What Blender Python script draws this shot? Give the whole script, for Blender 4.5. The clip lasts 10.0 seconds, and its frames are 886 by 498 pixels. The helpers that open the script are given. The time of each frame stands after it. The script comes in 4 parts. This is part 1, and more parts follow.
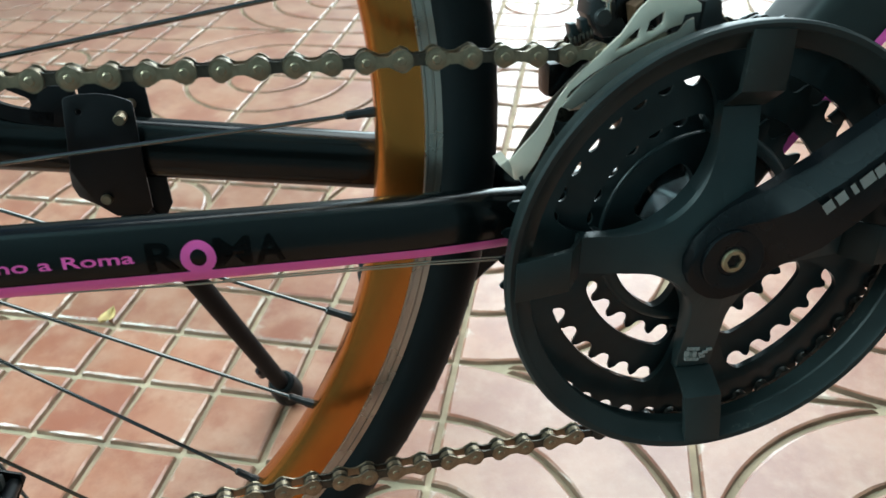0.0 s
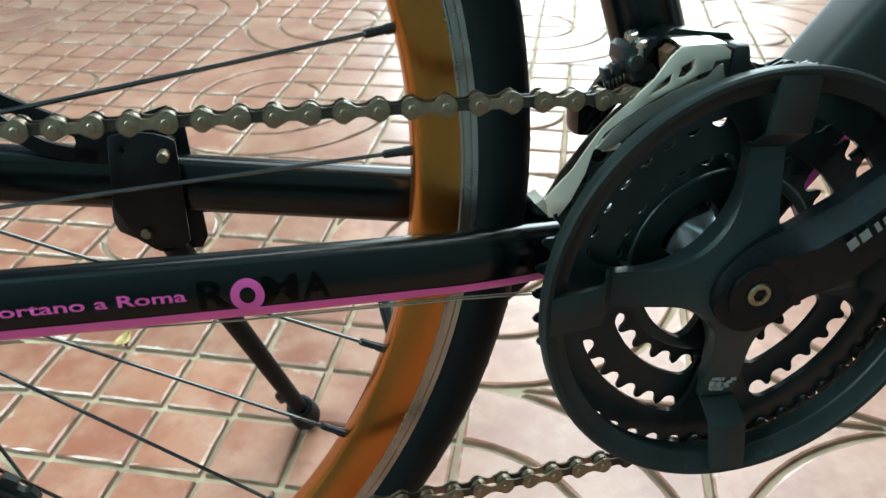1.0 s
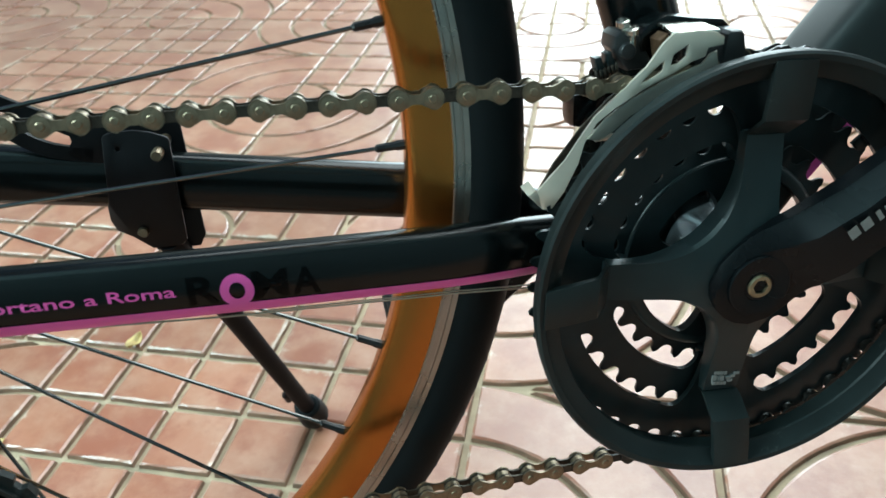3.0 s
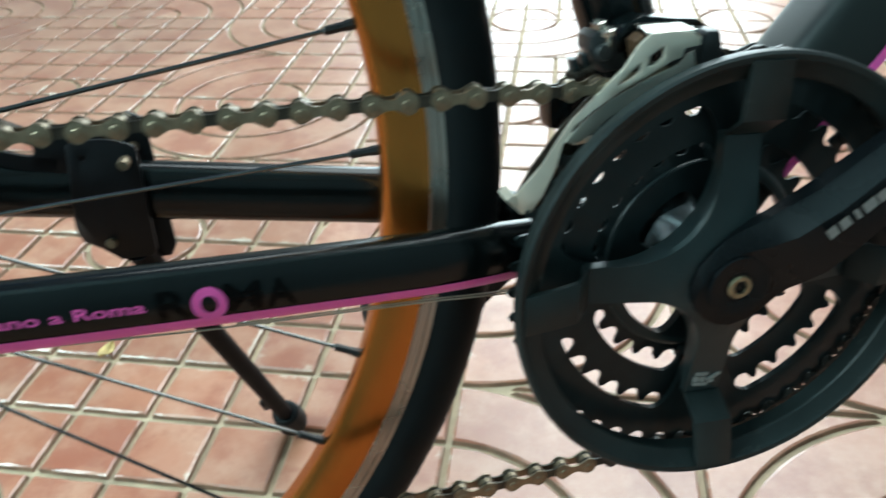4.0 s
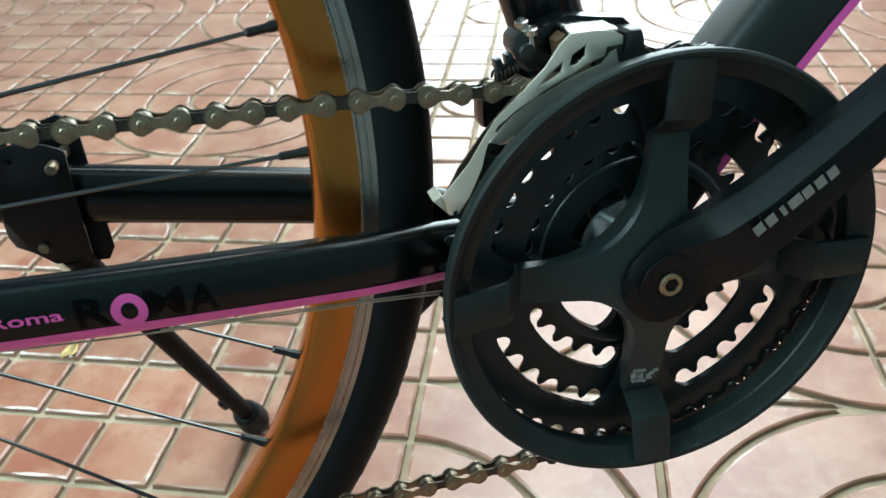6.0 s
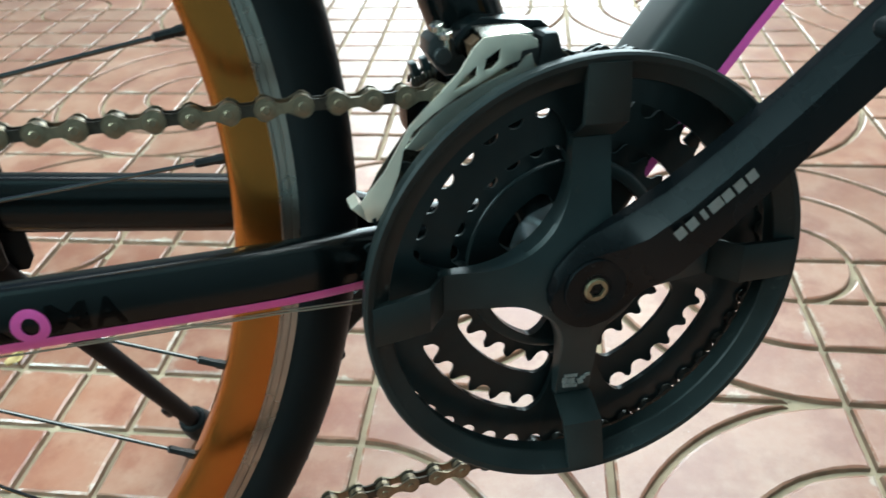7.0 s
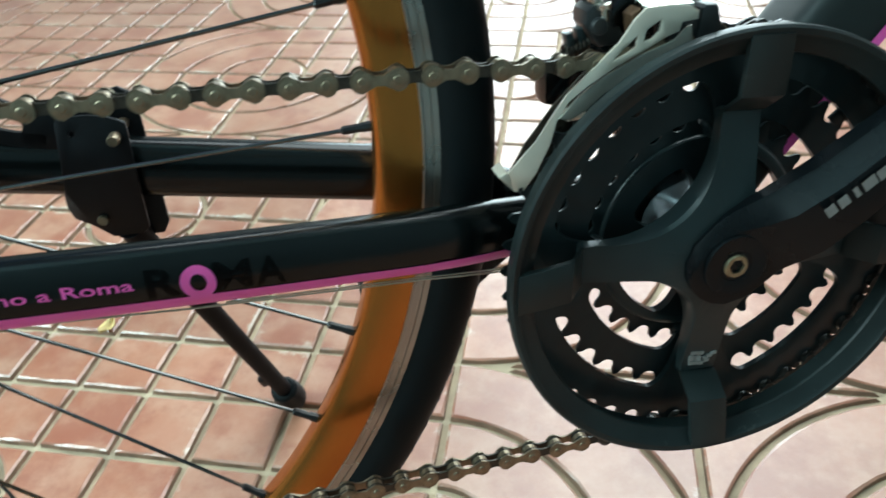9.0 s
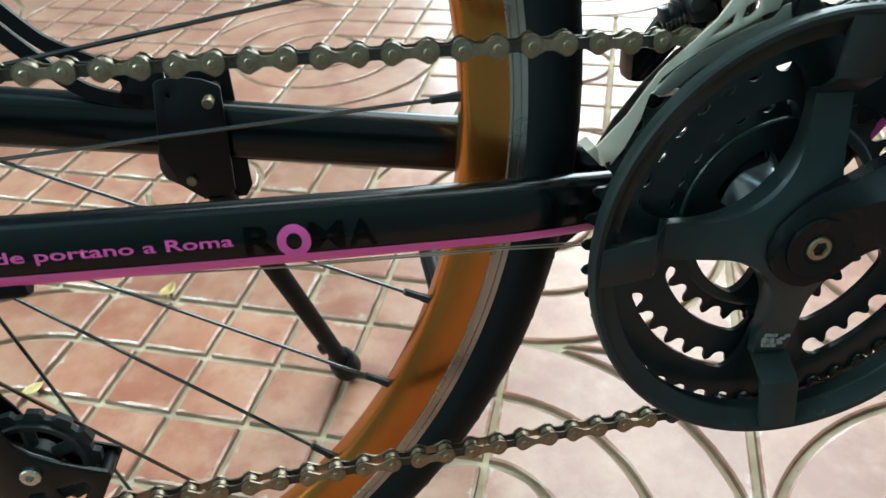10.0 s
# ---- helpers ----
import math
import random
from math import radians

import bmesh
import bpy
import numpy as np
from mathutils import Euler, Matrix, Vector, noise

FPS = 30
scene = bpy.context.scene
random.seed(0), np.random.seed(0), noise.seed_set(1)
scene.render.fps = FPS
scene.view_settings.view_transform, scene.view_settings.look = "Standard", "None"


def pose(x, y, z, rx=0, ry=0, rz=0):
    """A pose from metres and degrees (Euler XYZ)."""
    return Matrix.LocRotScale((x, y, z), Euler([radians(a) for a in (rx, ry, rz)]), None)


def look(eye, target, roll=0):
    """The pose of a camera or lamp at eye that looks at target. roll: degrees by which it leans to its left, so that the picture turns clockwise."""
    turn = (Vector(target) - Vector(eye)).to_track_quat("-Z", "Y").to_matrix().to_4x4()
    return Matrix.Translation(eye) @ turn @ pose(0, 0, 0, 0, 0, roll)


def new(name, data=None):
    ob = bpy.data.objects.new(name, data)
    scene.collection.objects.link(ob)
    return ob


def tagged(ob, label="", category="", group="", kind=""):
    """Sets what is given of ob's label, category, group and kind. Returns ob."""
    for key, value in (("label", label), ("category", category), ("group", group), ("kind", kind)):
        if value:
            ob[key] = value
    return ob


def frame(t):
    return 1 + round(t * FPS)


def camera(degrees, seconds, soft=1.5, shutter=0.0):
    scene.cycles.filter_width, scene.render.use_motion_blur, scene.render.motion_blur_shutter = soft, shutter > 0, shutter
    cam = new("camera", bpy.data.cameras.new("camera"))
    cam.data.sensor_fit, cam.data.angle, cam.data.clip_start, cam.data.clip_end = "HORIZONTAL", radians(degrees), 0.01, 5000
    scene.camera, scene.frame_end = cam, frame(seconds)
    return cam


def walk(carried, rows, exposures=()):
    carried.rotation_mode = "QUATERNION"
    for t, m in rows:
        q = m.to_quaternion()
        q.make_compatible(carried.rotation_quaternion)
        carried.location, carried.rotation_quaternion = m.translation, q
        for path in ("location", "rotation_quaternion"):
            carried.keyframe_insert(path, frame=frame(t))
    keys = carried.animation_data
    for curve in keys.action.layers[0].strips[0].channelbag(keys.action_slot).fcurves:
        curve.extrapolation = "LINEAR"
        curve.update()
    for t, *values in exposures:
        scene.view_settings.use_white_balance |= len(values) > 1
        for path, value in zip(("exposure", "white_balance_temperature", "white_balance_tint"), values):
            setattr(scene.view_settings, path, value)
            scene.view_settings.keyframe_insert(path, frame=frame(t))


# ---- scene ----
# ---- camera and its walk ----
cam = camera(61.19, 10.0, soft=1.5, shutter=0.4)
cam.data.dof.use_dof, cam.data.dof.focus_distance, cam.data.dof.aperture_fstop = True, 0.37, 16.0
PATH = [
    (0, -0.1687, -0.2900, 0.4753, 54.06, 1.42, -11.20),
    (0.5, -0.1832, -0.2897, 0.4808, 54.53, 1.00, -11.58),
    (1, -0.1870, -0.2892, 0.4886, 55.20, 1.18, -11.59),
    (1.5, -0.1830, -0.2894, 0.4834, 55.46, 1.71, -11.46),
    (2, -0.1692, -0.2855, 0.4839, 55.33, 2.11, -11.40),
    (2.5, -0.1701, -0.2860, 0.4796, 55.30, 2.43, -10.93),
    (2.7, -0.1707, -0.2911, 0.4845, 55.45, 2.60, -10.67),
    (3.8, -0.1905, -0.2896, 0.4813, 54.86, 2.89, -11.77),
    (4, -0.1743, -0.2836, 0.4843, 54.95, 2.49, -12.78),
    (4.5, -0.1245, -0.2823, 0.4893, 54.77, 2.38, -14.38),
    (5, -0.1290, -0.2843, 0.4896, 54.76, 2.41, -14.83),
    (5.5, -0.1475, -0.2855, 0.4854, 54.56, 2.41, -14.51),
    (5.7, -0.1482, -0.2864, 0.4861, 54.38, 2.72, -13.76),
    (6.8, -0.1463, -0.2867, 0.4850, 53.93, 2.57, -14.69),
    (7, -0.1230, -0.2850, 0.4859, 53.76, 2.27, -15.56),
    (7.5, -0.1148, -0.2844, 0.4859, 53.43, 2.55, -16.29),
    (8, -0.1265, -0.2817, 0.4874, 53.44, 2.71, -15.71),
    (8.5, -0.1456, -0.2806, 0.4923, 53.10, 2.68, -14.44),
    (9, -0.1684, -0.2816, 0.4828, 53.13, 2.63, -12.38),
    (9.5, -0.1903, -0.2841, 0.4793, 52.74, 2.51, -10.50),
    (10, -0.1913, -0.2862, 0.4816, 52.17, 2.33, -8.99),
]
walk(cam, [(t, pose(x, y, z, rx, ry, rz)) for t, x, y, z, rx, ry, rz in PATH])

# ---- world and light: assumed unseen roofed porch, open to the sky beyond its edge ----
world = bpy.data.worlds.new("world")
scene.world = world
world.use_nodes = True
wn = world.node_tree
sky = wn.nodes.new("ShaderNodeTexSky")
sky.sky_type, sky.sun_disc = "NISHITA", False
sky.sun_elevation, sky.sun_rotation = radians(50), radians(200)
wn.links.new(sky.outputs["Color"], wn.nodes["Background"].inputs["Color"])
wn.nodes["Background"].inputs["Strength"].default_value = 0.12
scene.view_settings.exposure = 0.0


def area_lamp(name, at, target, sx, sy, watts, colour):
    data = bpy.data.lights.new(name, "AREA")
    data.shape, data.size, data.size_y, data.energy, data.color = "RECTANGLE", sx, sy, watts, colour
    ob = new(name, data)
    ob.matrix_world = look(at, target)
    return ob


# area lamps stand in for the sky's light through assumed openings
area_lamp("open_side_daylight", (1.20, 3.06, 1.30), (1.15, 0.0, 1.1), 1.9, 2.5, 98, (0.78, 0.97, 1.0))
area_lamp("roof_edge_daylight", (1.05, 1.50, 2.62), (1.0, 1.45, 0.0), 1.9, 2.8, 110, (0.87, 1.0, 1.0))
# teal fill lamp added at the side to brighten left-facing surfaces
area_lamp("side_fill_light", (-2.36, 0.05, 1.85), (0.0, -0.2, 1.0), 1.4, 1.3, 114, (0.68, 0.98, 1.0))

# ---- materials ----


def material(name):
    m = bpy.data.materials.new(name)
    m.use_nodes = True
    return m, m.node_tree.nodes, m.node_tree.links, m.node_tree.nodes["Principled BSDF"]


def surface(name, colour, rough, metal=0.0, vary=0.15, scale=60.0, grain=900.0, bump=0.15, coat=0.0, spec=0.5, rough_vary=0.12, spot=None, spot_at=0.68):
    """A painted, plastic or metal surface with variation at two scales and a fine relief."""
    m, n, l, b = material(name)
    tc = n.new("ShaderNodeTexCoord")
    big, fine = n.new("ShaderNodeTexNoise"), n.new("ShaderNodeTexNoise")
    big.inputs["Scale"].default_value, big.inputs["Detail"].default_value = scale, 5
    fine.inputs["Scale"].default_value, fine.inputs["Detail"].default_value = grain, 3
    for t in (big, fine):
        l.new(tc.outputs["Object"], t.inputs["Vector"])
    ramp = n.new("ShaderNodeValToRGB")
    ramp.color_ramp.elements[0].position, ramp.color_ramp.elements[1].position = 0.3, 0.75
    ramp.color_ramp.elements[0].color = (*[c * (1 - vary) for c in colour], 1)
    ramp.color_ramp.elements[1].color = (*[min(1, c * (1 + vary)) for c in colour], 1)
    l.new(big.outputs["Fac"], ramp.inputs["Fac"])
    out = ramp.outputs["Color"]
    if spot:
        mask = n.new("ShaderNodeValToRGB")
        mask.color_ramp.elements[0].position, mask.color_ramp.elements[1].position = spot_at, spot_at + 0.08
        wear = n.new("ShaderNodeTexNoise")
        wear.inputs["Scale"].default_value, wear.inputs["Detail"].default_value, wear.inputs["Roughness"].default_value = scale * 3.1, 8, 0.7
        l.new(tc.outputs["Object"], wear.inputs["Vector"])
        l.new(wear.outputs["Fac"], mask.inputs["Fac"])
        mix = n.new("ShaderNodeMix")
        mix.data_type = "RGBA"
        l.new(mask.outputs["Color"], mix.inputs["Factor"])
        l.new(out, mix.inputs["A"])
        mix.inputs["B"].default_value = (*spot, 1)
        out = mix.outputs["Result"]
    l.new(out, b.inputs["Base Color"])
    rr = n.new("ShaderNodeMapRange")
    rr.inputs["To Min"].default_value, rr.inputs["To Max"].default_value = max(0.03, rough - rough_vary), min(1, rough + rough_vary)
    l.new(big.outputs["Fac"], rr.inputs["Value"])
    l.new(rr.outputs["Result"], b.inputs["Roughness"])
    bp = n.new("ShaderNodeBump")
    bp.inputs["Strength"].default_value, bp.inputs["Distance"].default_value = bump, 0.0003
    l.new(fine.outputs["Fac"], bp.inputs["Height"])
    l.new(bp.outputs["Normal"], b.inputs["Normal"])
    b.inputs["Metallic"].default_value = metal
    b.inputs["Coat Weight"].default_value = coat
    b.inputs["Coat Roughness"].default_value = 0.12
    b.inputs["Specular IOR Level"].default_value = spec
    return m


def tile_material():
    """Worn red oxide cement tile, faded and dusty in patches."""
    m, n, l, b = material("red_cement_tile")
    tc, info = n.new("ShaderNodeTexCoord"), n.new("ShaderNodeObjectInfo")
    add = n.new("ShaderNodeVectorMath")
    add.operation = "ADD"
    sc = n.new("ShaderNodeVectorMath")
    sc.operation = "SCALE"
    comb = n.new("ShaderNodeCombineXYZ")
    for k in "XYZ":
        l.new(info.outputs["Random"], comb.inputs[k])
    l.new(comb.outputs[0], sc.inputs[0])
    sc.inputs["Scale"].default_value = 37.0
    l.new(tc.outputs["Object"], add.inputs[0])
    l.new(sc.outputs[0], add.inputs[1])

    def noise_tex(scale, detail, rough=0.6):
        t = n.new("ShaderNodeTexNoise")
        t.inputs["Scale"].default_value, t.inputs["Detail"].default_value, t.inputs["Roughness"].default_value = scale, detail, rough
        l.new(add.outputs[0], t.inputs["Vector"])
        return t
    cloud, fade, speck, grain = noise_tex(9, 5), noise_tex(22, 7, 0.7), noise_tex(160, 4, 0.7), noise_tex(700, 3)
    ramp = n.new("ShaderNodeValToRGB")
    e = ramp.color_ramp.elements
    e[0].position, e[0].color = 0.28, (0.285, 0.097, 0.050, 1)
    e[1].position, e[1].color = 0.78, (0.46, 0.225, 0.150, 1)
    mid = ramp.color_ramp.elements.new(0.5)
    mid.color = (0.368, 0.147, 0.084, 1)
    l.new(cloud.outputs["Fac"], ramp.inputs["Fac"])
    dust = n.new("ShaderNodeMix")
    dust.data_type = "RGBA"
    dmap = n.new("ShaderNodeMapRange")
    dmap.inputs["From Min"].default_value, dmap.inputs["From Max"].default_value = 0.42, 0.75
    dmap.inputs["To Max"].default_value = 0.47
    l.new(fade.outputs["Fac"], dmap.inputs["Value"])
    l.new(dmap.outputs["Result"], dust.inputs["Factor"])
    l.new(ramp.outputs["Color"], dust.inputs["A"])
    dust.inputs["B"].default_value = (0.55, 0.37, 0.265, 1)
    geo = n.new("ShaderNodeNewGeometry")
    lime = n.new("ShaderNodeMapRange")
    lime.inputs["From Min"].default_value, lime.inputs["From Max"].default_value = 0.69, 0.76
    lime.inputs["To Max"].default_value = 0.6
    spots = noise_tex(75, 6, 0.75)
    l.new(spots.outputs["Fac"], lime.inputs["Value"])
    chip = n.new("ShaderNodeMix")
    chip.data_type = "RGBA"
    l.new(lime.outputs["Result"], chip.inputs["Factor"])
    l.new(dust.outputs["Result"], chip.inputs["A"])
    chip.inputs["B"].default_value = (0.66, 0.55, 0.48, 1)
    # cement left along the joints
    sep, wild = n.new("ShaderNodeSeparateXYZ"), n.new("ShaderNodeTexNoise")
    l.new(tc.outputs["Object"], sep.inputs[0])
    wild.inputs["Scale"].default_value, wild.inputs["Detail"].default_value, wild.inputs["Roughness"].default_value = 26.0, 7, 0.7
    l.new(geo.outputs["Position"], wild.inputs["Vector"])

    def calc(op, a, b=None):
        m = n.new("ShaderNodeMath")
        m.operation = op
        for k, v in enumerate((a, b)):
            if v is None:
                continue
            if isinstance(v, float):
                m.inputs[k].default_value = v
            else:
                l.new(v, m.inputs[k])
        return m.outputs[0]
    edges = [calc("SUBTRACT", 0.1, calc("ABSOLUTE", calc("SUBTRACT", calc("ABSOLUTE", sep.outputs[k]), 0.1))) for k in "XY"]
    edge = calc("ABSOLUTE", calc("MINIMUM", *edges))
    reach = calc("MULTIPLY", calc("SUBTRACT", wild.outputs["Fac"], 0.42), 0.060)
    smear = n.new("ShaderNodeMapRange")
    smear.inputs["From Min"].default_value, smear.inputs["From Max"].default_value = 0.0, 0.004
    smear.inputs["To Max"].default_value = 0.60
    l.new(calc("SUBTRACT", reach, edge), smear.inputs["Value"])
    cement = n.new("ShaderNodeMix")
    cement.data_type = "RGBA"
    l.new(smear.outputs["Result"], cement.inputs["Factor"])
    l.new(chip.outputs["Result"], cement.inputs["A"])
    cement.inputs["B"].default_value = (0.62, 0.53, 0.42, 1)
    # darker red where the polish is rubbed in
    rub = n.new("ShaderNodeMapRange")
    rub.inputs["From Min"].default_value, rub.inputs["From Max"].default_value = 0.47, 0.61
    rub.inputs["To Max"].default_value = 0.72
    l.new(noise_tex(14, 6, 0.65).outputs["Fac"], rub.inputs["Value"])
    dark = n.new("ShaderNodeMix")
    dark.data_type = "RGBA"
    l.new(rub.outputs["Result"], dark.inputs["Factor"])
    l.new(cement.outputs["Result"], dark.inputs["A"])
    dark.inputs["B"].default_value = (0.27, 0.075, 0.040, 1)
    hsv = n.new("ShaderNodeHueSaturation")
    vmap = n.new("ShaderNodeMapRange")
    vmap.inputs["To Min"].default_value, vmap.inputs["To Max"].default_value = 0.88, 1.12
    l.new(info.outputs["Random"], vmap.inputs["Value"])
    l.new(vmap.outputs["Result"], hsv.inputs["Value"])
    l.new(dark.outputs["Result"], hsv.inputs["Color"])
    l.new(hsv.outputs["Color"], b.inputs["Base Color"])
    rm = n.new("ShaderNodeMapRange")
    rm.inputs["To Min"].default_value, rm.inputs["To Max"].default_value = 0.24, 0.48
    l.new(fade.outputs["Fac"], rm.inputs["Value"])
    l.new(rm.outputs["Result"], b.inputs["Roughness"])
    mixh = n.new("ShaderNodeMath")
    mixh.operation = "MULTIPLY_ADD"
    l.new(speck.outputs["Fac"], mixh.inputs[0])
    mixh.inputs[1].default_value = 1.0
    l.new(grain.outputs["Fac"], mixh.inputs[2])
    bp = n.new("ShaderNodeBump")
    bp.inputs["Strength"].default_value, bp.inputs["Distance"].default_value = 0.22, 0.0006
    l.new(mixh.outputs[0], bp.inputs["Height"])
    l.new(bp.outputs["Normal"], b.inputs["Normal"])
    b.inputs["Specular IOR Level"].default_value = 0.5
    b.inputs["Coat Weight"].default_value = 1.0
    b.inputs["Coat Roughness"].default_value = 0.28
    b.inputs["Sheen Weight"].default_value = 0.10
    b.inputs["Sheen Roughness"].default_value = 0.5
    b.inputs["Sheen Tint"].default_value = (0.95, 0.92, 0.84, 1)
    return m


CELL, TILE_SIZE = 0.0667, 0.2
VERTEX, TURN = Vector((-0.1478, -0.001, 0.0)), radians(-21.24)
TILE = tile_material()
# darker groove walls: the shade in the joints is put into this colour
GROOVE_SHADE = surface("shaded_groove_wall", (0.26, 0.160, 0.108), 0.85, vary=0.35, scale=60, grain=500, bump=0.6)
GROUT = surface("cement_grout", (0.44, 0.345, 0.235), 0.92, vary=0.35, scale=25, grain=500, bump=0.6, spot=(0.26, 0.21, 0.14), spot_at=0.62)
PLASTER = surface("dull_plaster", (0.34, 0.34, 0.33), 0.8, vary=0.06, scale=2, grain=150, bump=0.2)
CEILING_BOUNCE = surface("pale_blue_bounce_plaster", (0.56, 0.80, 0.84), 0.8, vary=0.05, scale=2, grain=150, bump=0.2)
SHADE = surface("teal_reflector_wall", (0.085, 0.135, 0.145), 0.7, vary=0.12, scale=2, grain=150, bump=0.2)
PAINT = surface("satin_black_paint", (0.0022, 0.0041, 0.0044), 0.21, vary=0.25, scale=40, grain=1500, bump=0.03, spec=0.36, rough_vary=0.04)
# down tube only: lighter than the black of the other tubes
TUBE_GREY = surface("matt_dark_grey", (0.021, 0.027, 0.027), 0.46, vary=0.12, scale=30, grain=1500, bump=0.04, spec=0.3, rough_vary=0.05)
STAND_PAINT = surface("worn_black_steel", (0.0055, 0.0060, 0.0075), 0.40, vary=0.35, scale=70, grain=900, bump=0.2, spec=0.2, spot=(0.045, 0.040, 0.038), spot_at=0.70)
LEG_PAINT = surface("dull_black_leg", (0.0045, 0.0048, 0.0065), 0.62, vary=0.4, scale=70, grain=900, bump=0.25, spec=0.10, spot=(0.035, 0.032, 0.032), spot_at=0.72)
PLASTIC = surface("scuffed_black_plastic", (0.0165, 0.0232, 0.0234), 0.40, vary=0.35, scale=30, grain=1400, bump=0.12, spec=0.27, spot=(0.045, 0.052, 0.050), spot_at=0.61)
SPIDER = surface("dark_grey_spider", (0.0185, 0.0310, 0.0330), 0.34, vary=0.3, scale=28, grain=1600, bump=0.08, spec=0.34, spot=(0.032, 0.036, 0.034), spot_at=0.66)
AMBER = surface("amber_reflector", (0.80, 0.30, 0.02), 0.15, vary=0.3, scale=150, grain=700, bump=0.5)
CRANK = surface("dark_anodised_crank", (0.0045, 0.0060, 0.0072), 0.27, vary=0.2, scale=35, grain=1600, bump=0.06, spec=0.20, spot=(0.016, 0.018, 0.018), spot_at=0.66)
RING = surface("black_chainring_steel", (0.0095, 0.0165, 0.0180), 0.33, vary=0.3, scale=70, grain=1200, bump=0.1, spec=0.32)
RUBBER = surface("tyre_rubber", (0.004, 0.0068, 0.0078), 0.55, vary=0.25, scale=45, grain=900, bump=0.3, spec=0.16)
GOLD = surface("gold_anodised_rim", (0.56, 0.200, 0.044), 0.22, metal=0.93, vary=0.14, scale=18, grain=700, bump=0.05, rough_vary=0.05)
ALLOY = surface("machined_brake_track", (0.43, 0.385, 0.34), 0.28, metal=0.9, vary=0.18, scale=40, grain=900, bump=0.2, spot=(0.25, 0.22, 0.19), spot_at=0.64)
STEEL = surface("dull_chain_steel", (0.275, 0.215, 0.148), 0.38, metal=0.9, vary=0.35, scale=160, grain=1500, bump=0.2, spot=(0.10, 0.075, 0.05), spot_at=0.60)
STEEL_DARK = surface("oily_shaded_plate", (0.075, 0.064, 0.052), 0.42, metal=0.85, vary=0.4, scale=160, grain=1500, bump=0.2, spot=(0.03, 0.025, 0.02), spot_at=0.55)
SILVER = surface("pressed_silver_cage", (0.76, 0.68, 0.57), 0.34, metal=0.45, vary=0.10, scale=60, grain=1200, bump=0.06, spot=(0.40, 0.36, 0.30), spot_at=0.70)
DARK_LINK = surface("black_link_metal", (0.020, 0.019, 0.017), 0.35, metal=0.3, vary=0.4, scale=160, grain=1500, bump=0.1)
CHROME = surface("zinc_bolt", (0.60, 0.58, 0.52), 0.25, metal=1.0, vary=0.2, scale=200, grain=1500, bump=0.1)
BRASS = surface("yellowed_zinc_bolt", (0.34, 0.28, 0.18), 0.32, metal=0.9, vary=0.25, scale=220, grain=1500, bump=0.15, spot=(0.16, 0.11, 0.05), spot_at=0.62)
PINK = surface("pink_vinyl", (0.97, 0.130, 0.50), 0.42, vary=0.05, scale=60, grain=900, bump=0.03)
MATT_BLACK = surface("matt_black_vinyl", (0.001, 0.001, 0.0011), 0.25, vary=0.1, scale=60, grain=900, bump=0.02, spec=0.13)
PRINT = surface("grey_print", (0.27, 0.27, 0.26), 0.5, vary=0.1, scale=300, grain=1200, bump=0.05)
NIPPLE = surface("black_nipple", (0.020, 0.021, 0.022), 0.30, metal=0.4, vary=0.15, scale=60, grain=300, bump=0.0)
SPOKE = surface("black_spoke_steel", (0.13, 0.13, 0.125), 0.14, metal=0.9, vary=0.1, scale=60, grain=300, bump=0.0)
WIRE = surface("bare_cable_wire", (0.50, 0.455, 0.38), 0.35, metal=0.9, vary=0.1, scale=60, grain=300, bump=0.0)
LIP = surface("dull_folded_lip", (0.36, 0.345, 0.30), 0.42, metal=0.4, vary=0.12, scale=60, grain=1200, bump=0.06)
CUP = surface("bright_bearing_cup", (0.42, 0.50, 0.53), 0.22, metal=0.9, vary=0.2, scale=90, grain=1200, bump=0.1, spot=(0.12, 0.13, 0.13), spot_at=0.62)
CAST = surface("dark_cast_alloy", (0.020, 0.022, 0.023), 0.36, vary=0.3, scale=120, grain=1300, bump=0.15, spot=(0.07, 0.07, 0.065), spot_at=0.66)
RUST = surface("brown_stained_steel", (0.10, 0.055, 0.03), 0.5, metal=0.5, vary=0.4, scale=200, grain=1500, bump=0.3)
LEAF = surface("dry_leaf", (0.55, 0.40, 0.17), 0.7, vary=0.3, scale=120, grain=700, bump=0.3)

# ---- mesh helpers ----


def put(name, bm, mat, parent=None, label="", smooth=True, m=None):
    bmesh.ops.recalc_face_normals(bm, faces=bm.faces)
    me = bpy.data.meshes.new(name)
    bm.to_mesh(me)
    bm.free()
    return put_mesh(name, me, mat, parent, label, smooth, m)


def put_mesh(name, me, mat, parent=None, label="", smooth=True, m=None):
    if mat and not me.materials:
        me.materials.append(mat)
    if smooth:
        me.shade_smooth()
        me.set_sharp_from_angle(angle=radians(32))
    ob = new(name, me)
    if parent:
        ob.parent = parent
    if m is not None:
        ob.matrix_basis = m
    return tagged(ob, label)


def part(name, bm, mat, parent, label="", smooth=True, m=None):
    return put(name, bm, mat, parent, label, smooth, m)


def loft(rings, closed_ends=True):
    """A skin over rings of equal length."""
    bm = bmesh.new()
    vs = [[bm.verts.new(p) for p in ring] for ring in rings]
    k = len(vs[0])
    for a, b in zip(vs, vs[1:]):
        for i in range(k):
            bm.faces.new((a[i], a[(i + 1) % k], b[(i + 1) % k], b[i]))
    if closed_ends:
        bm.faces.new(vs[0][::-1])
        bm.faces.new(vs[-1])
    return bm


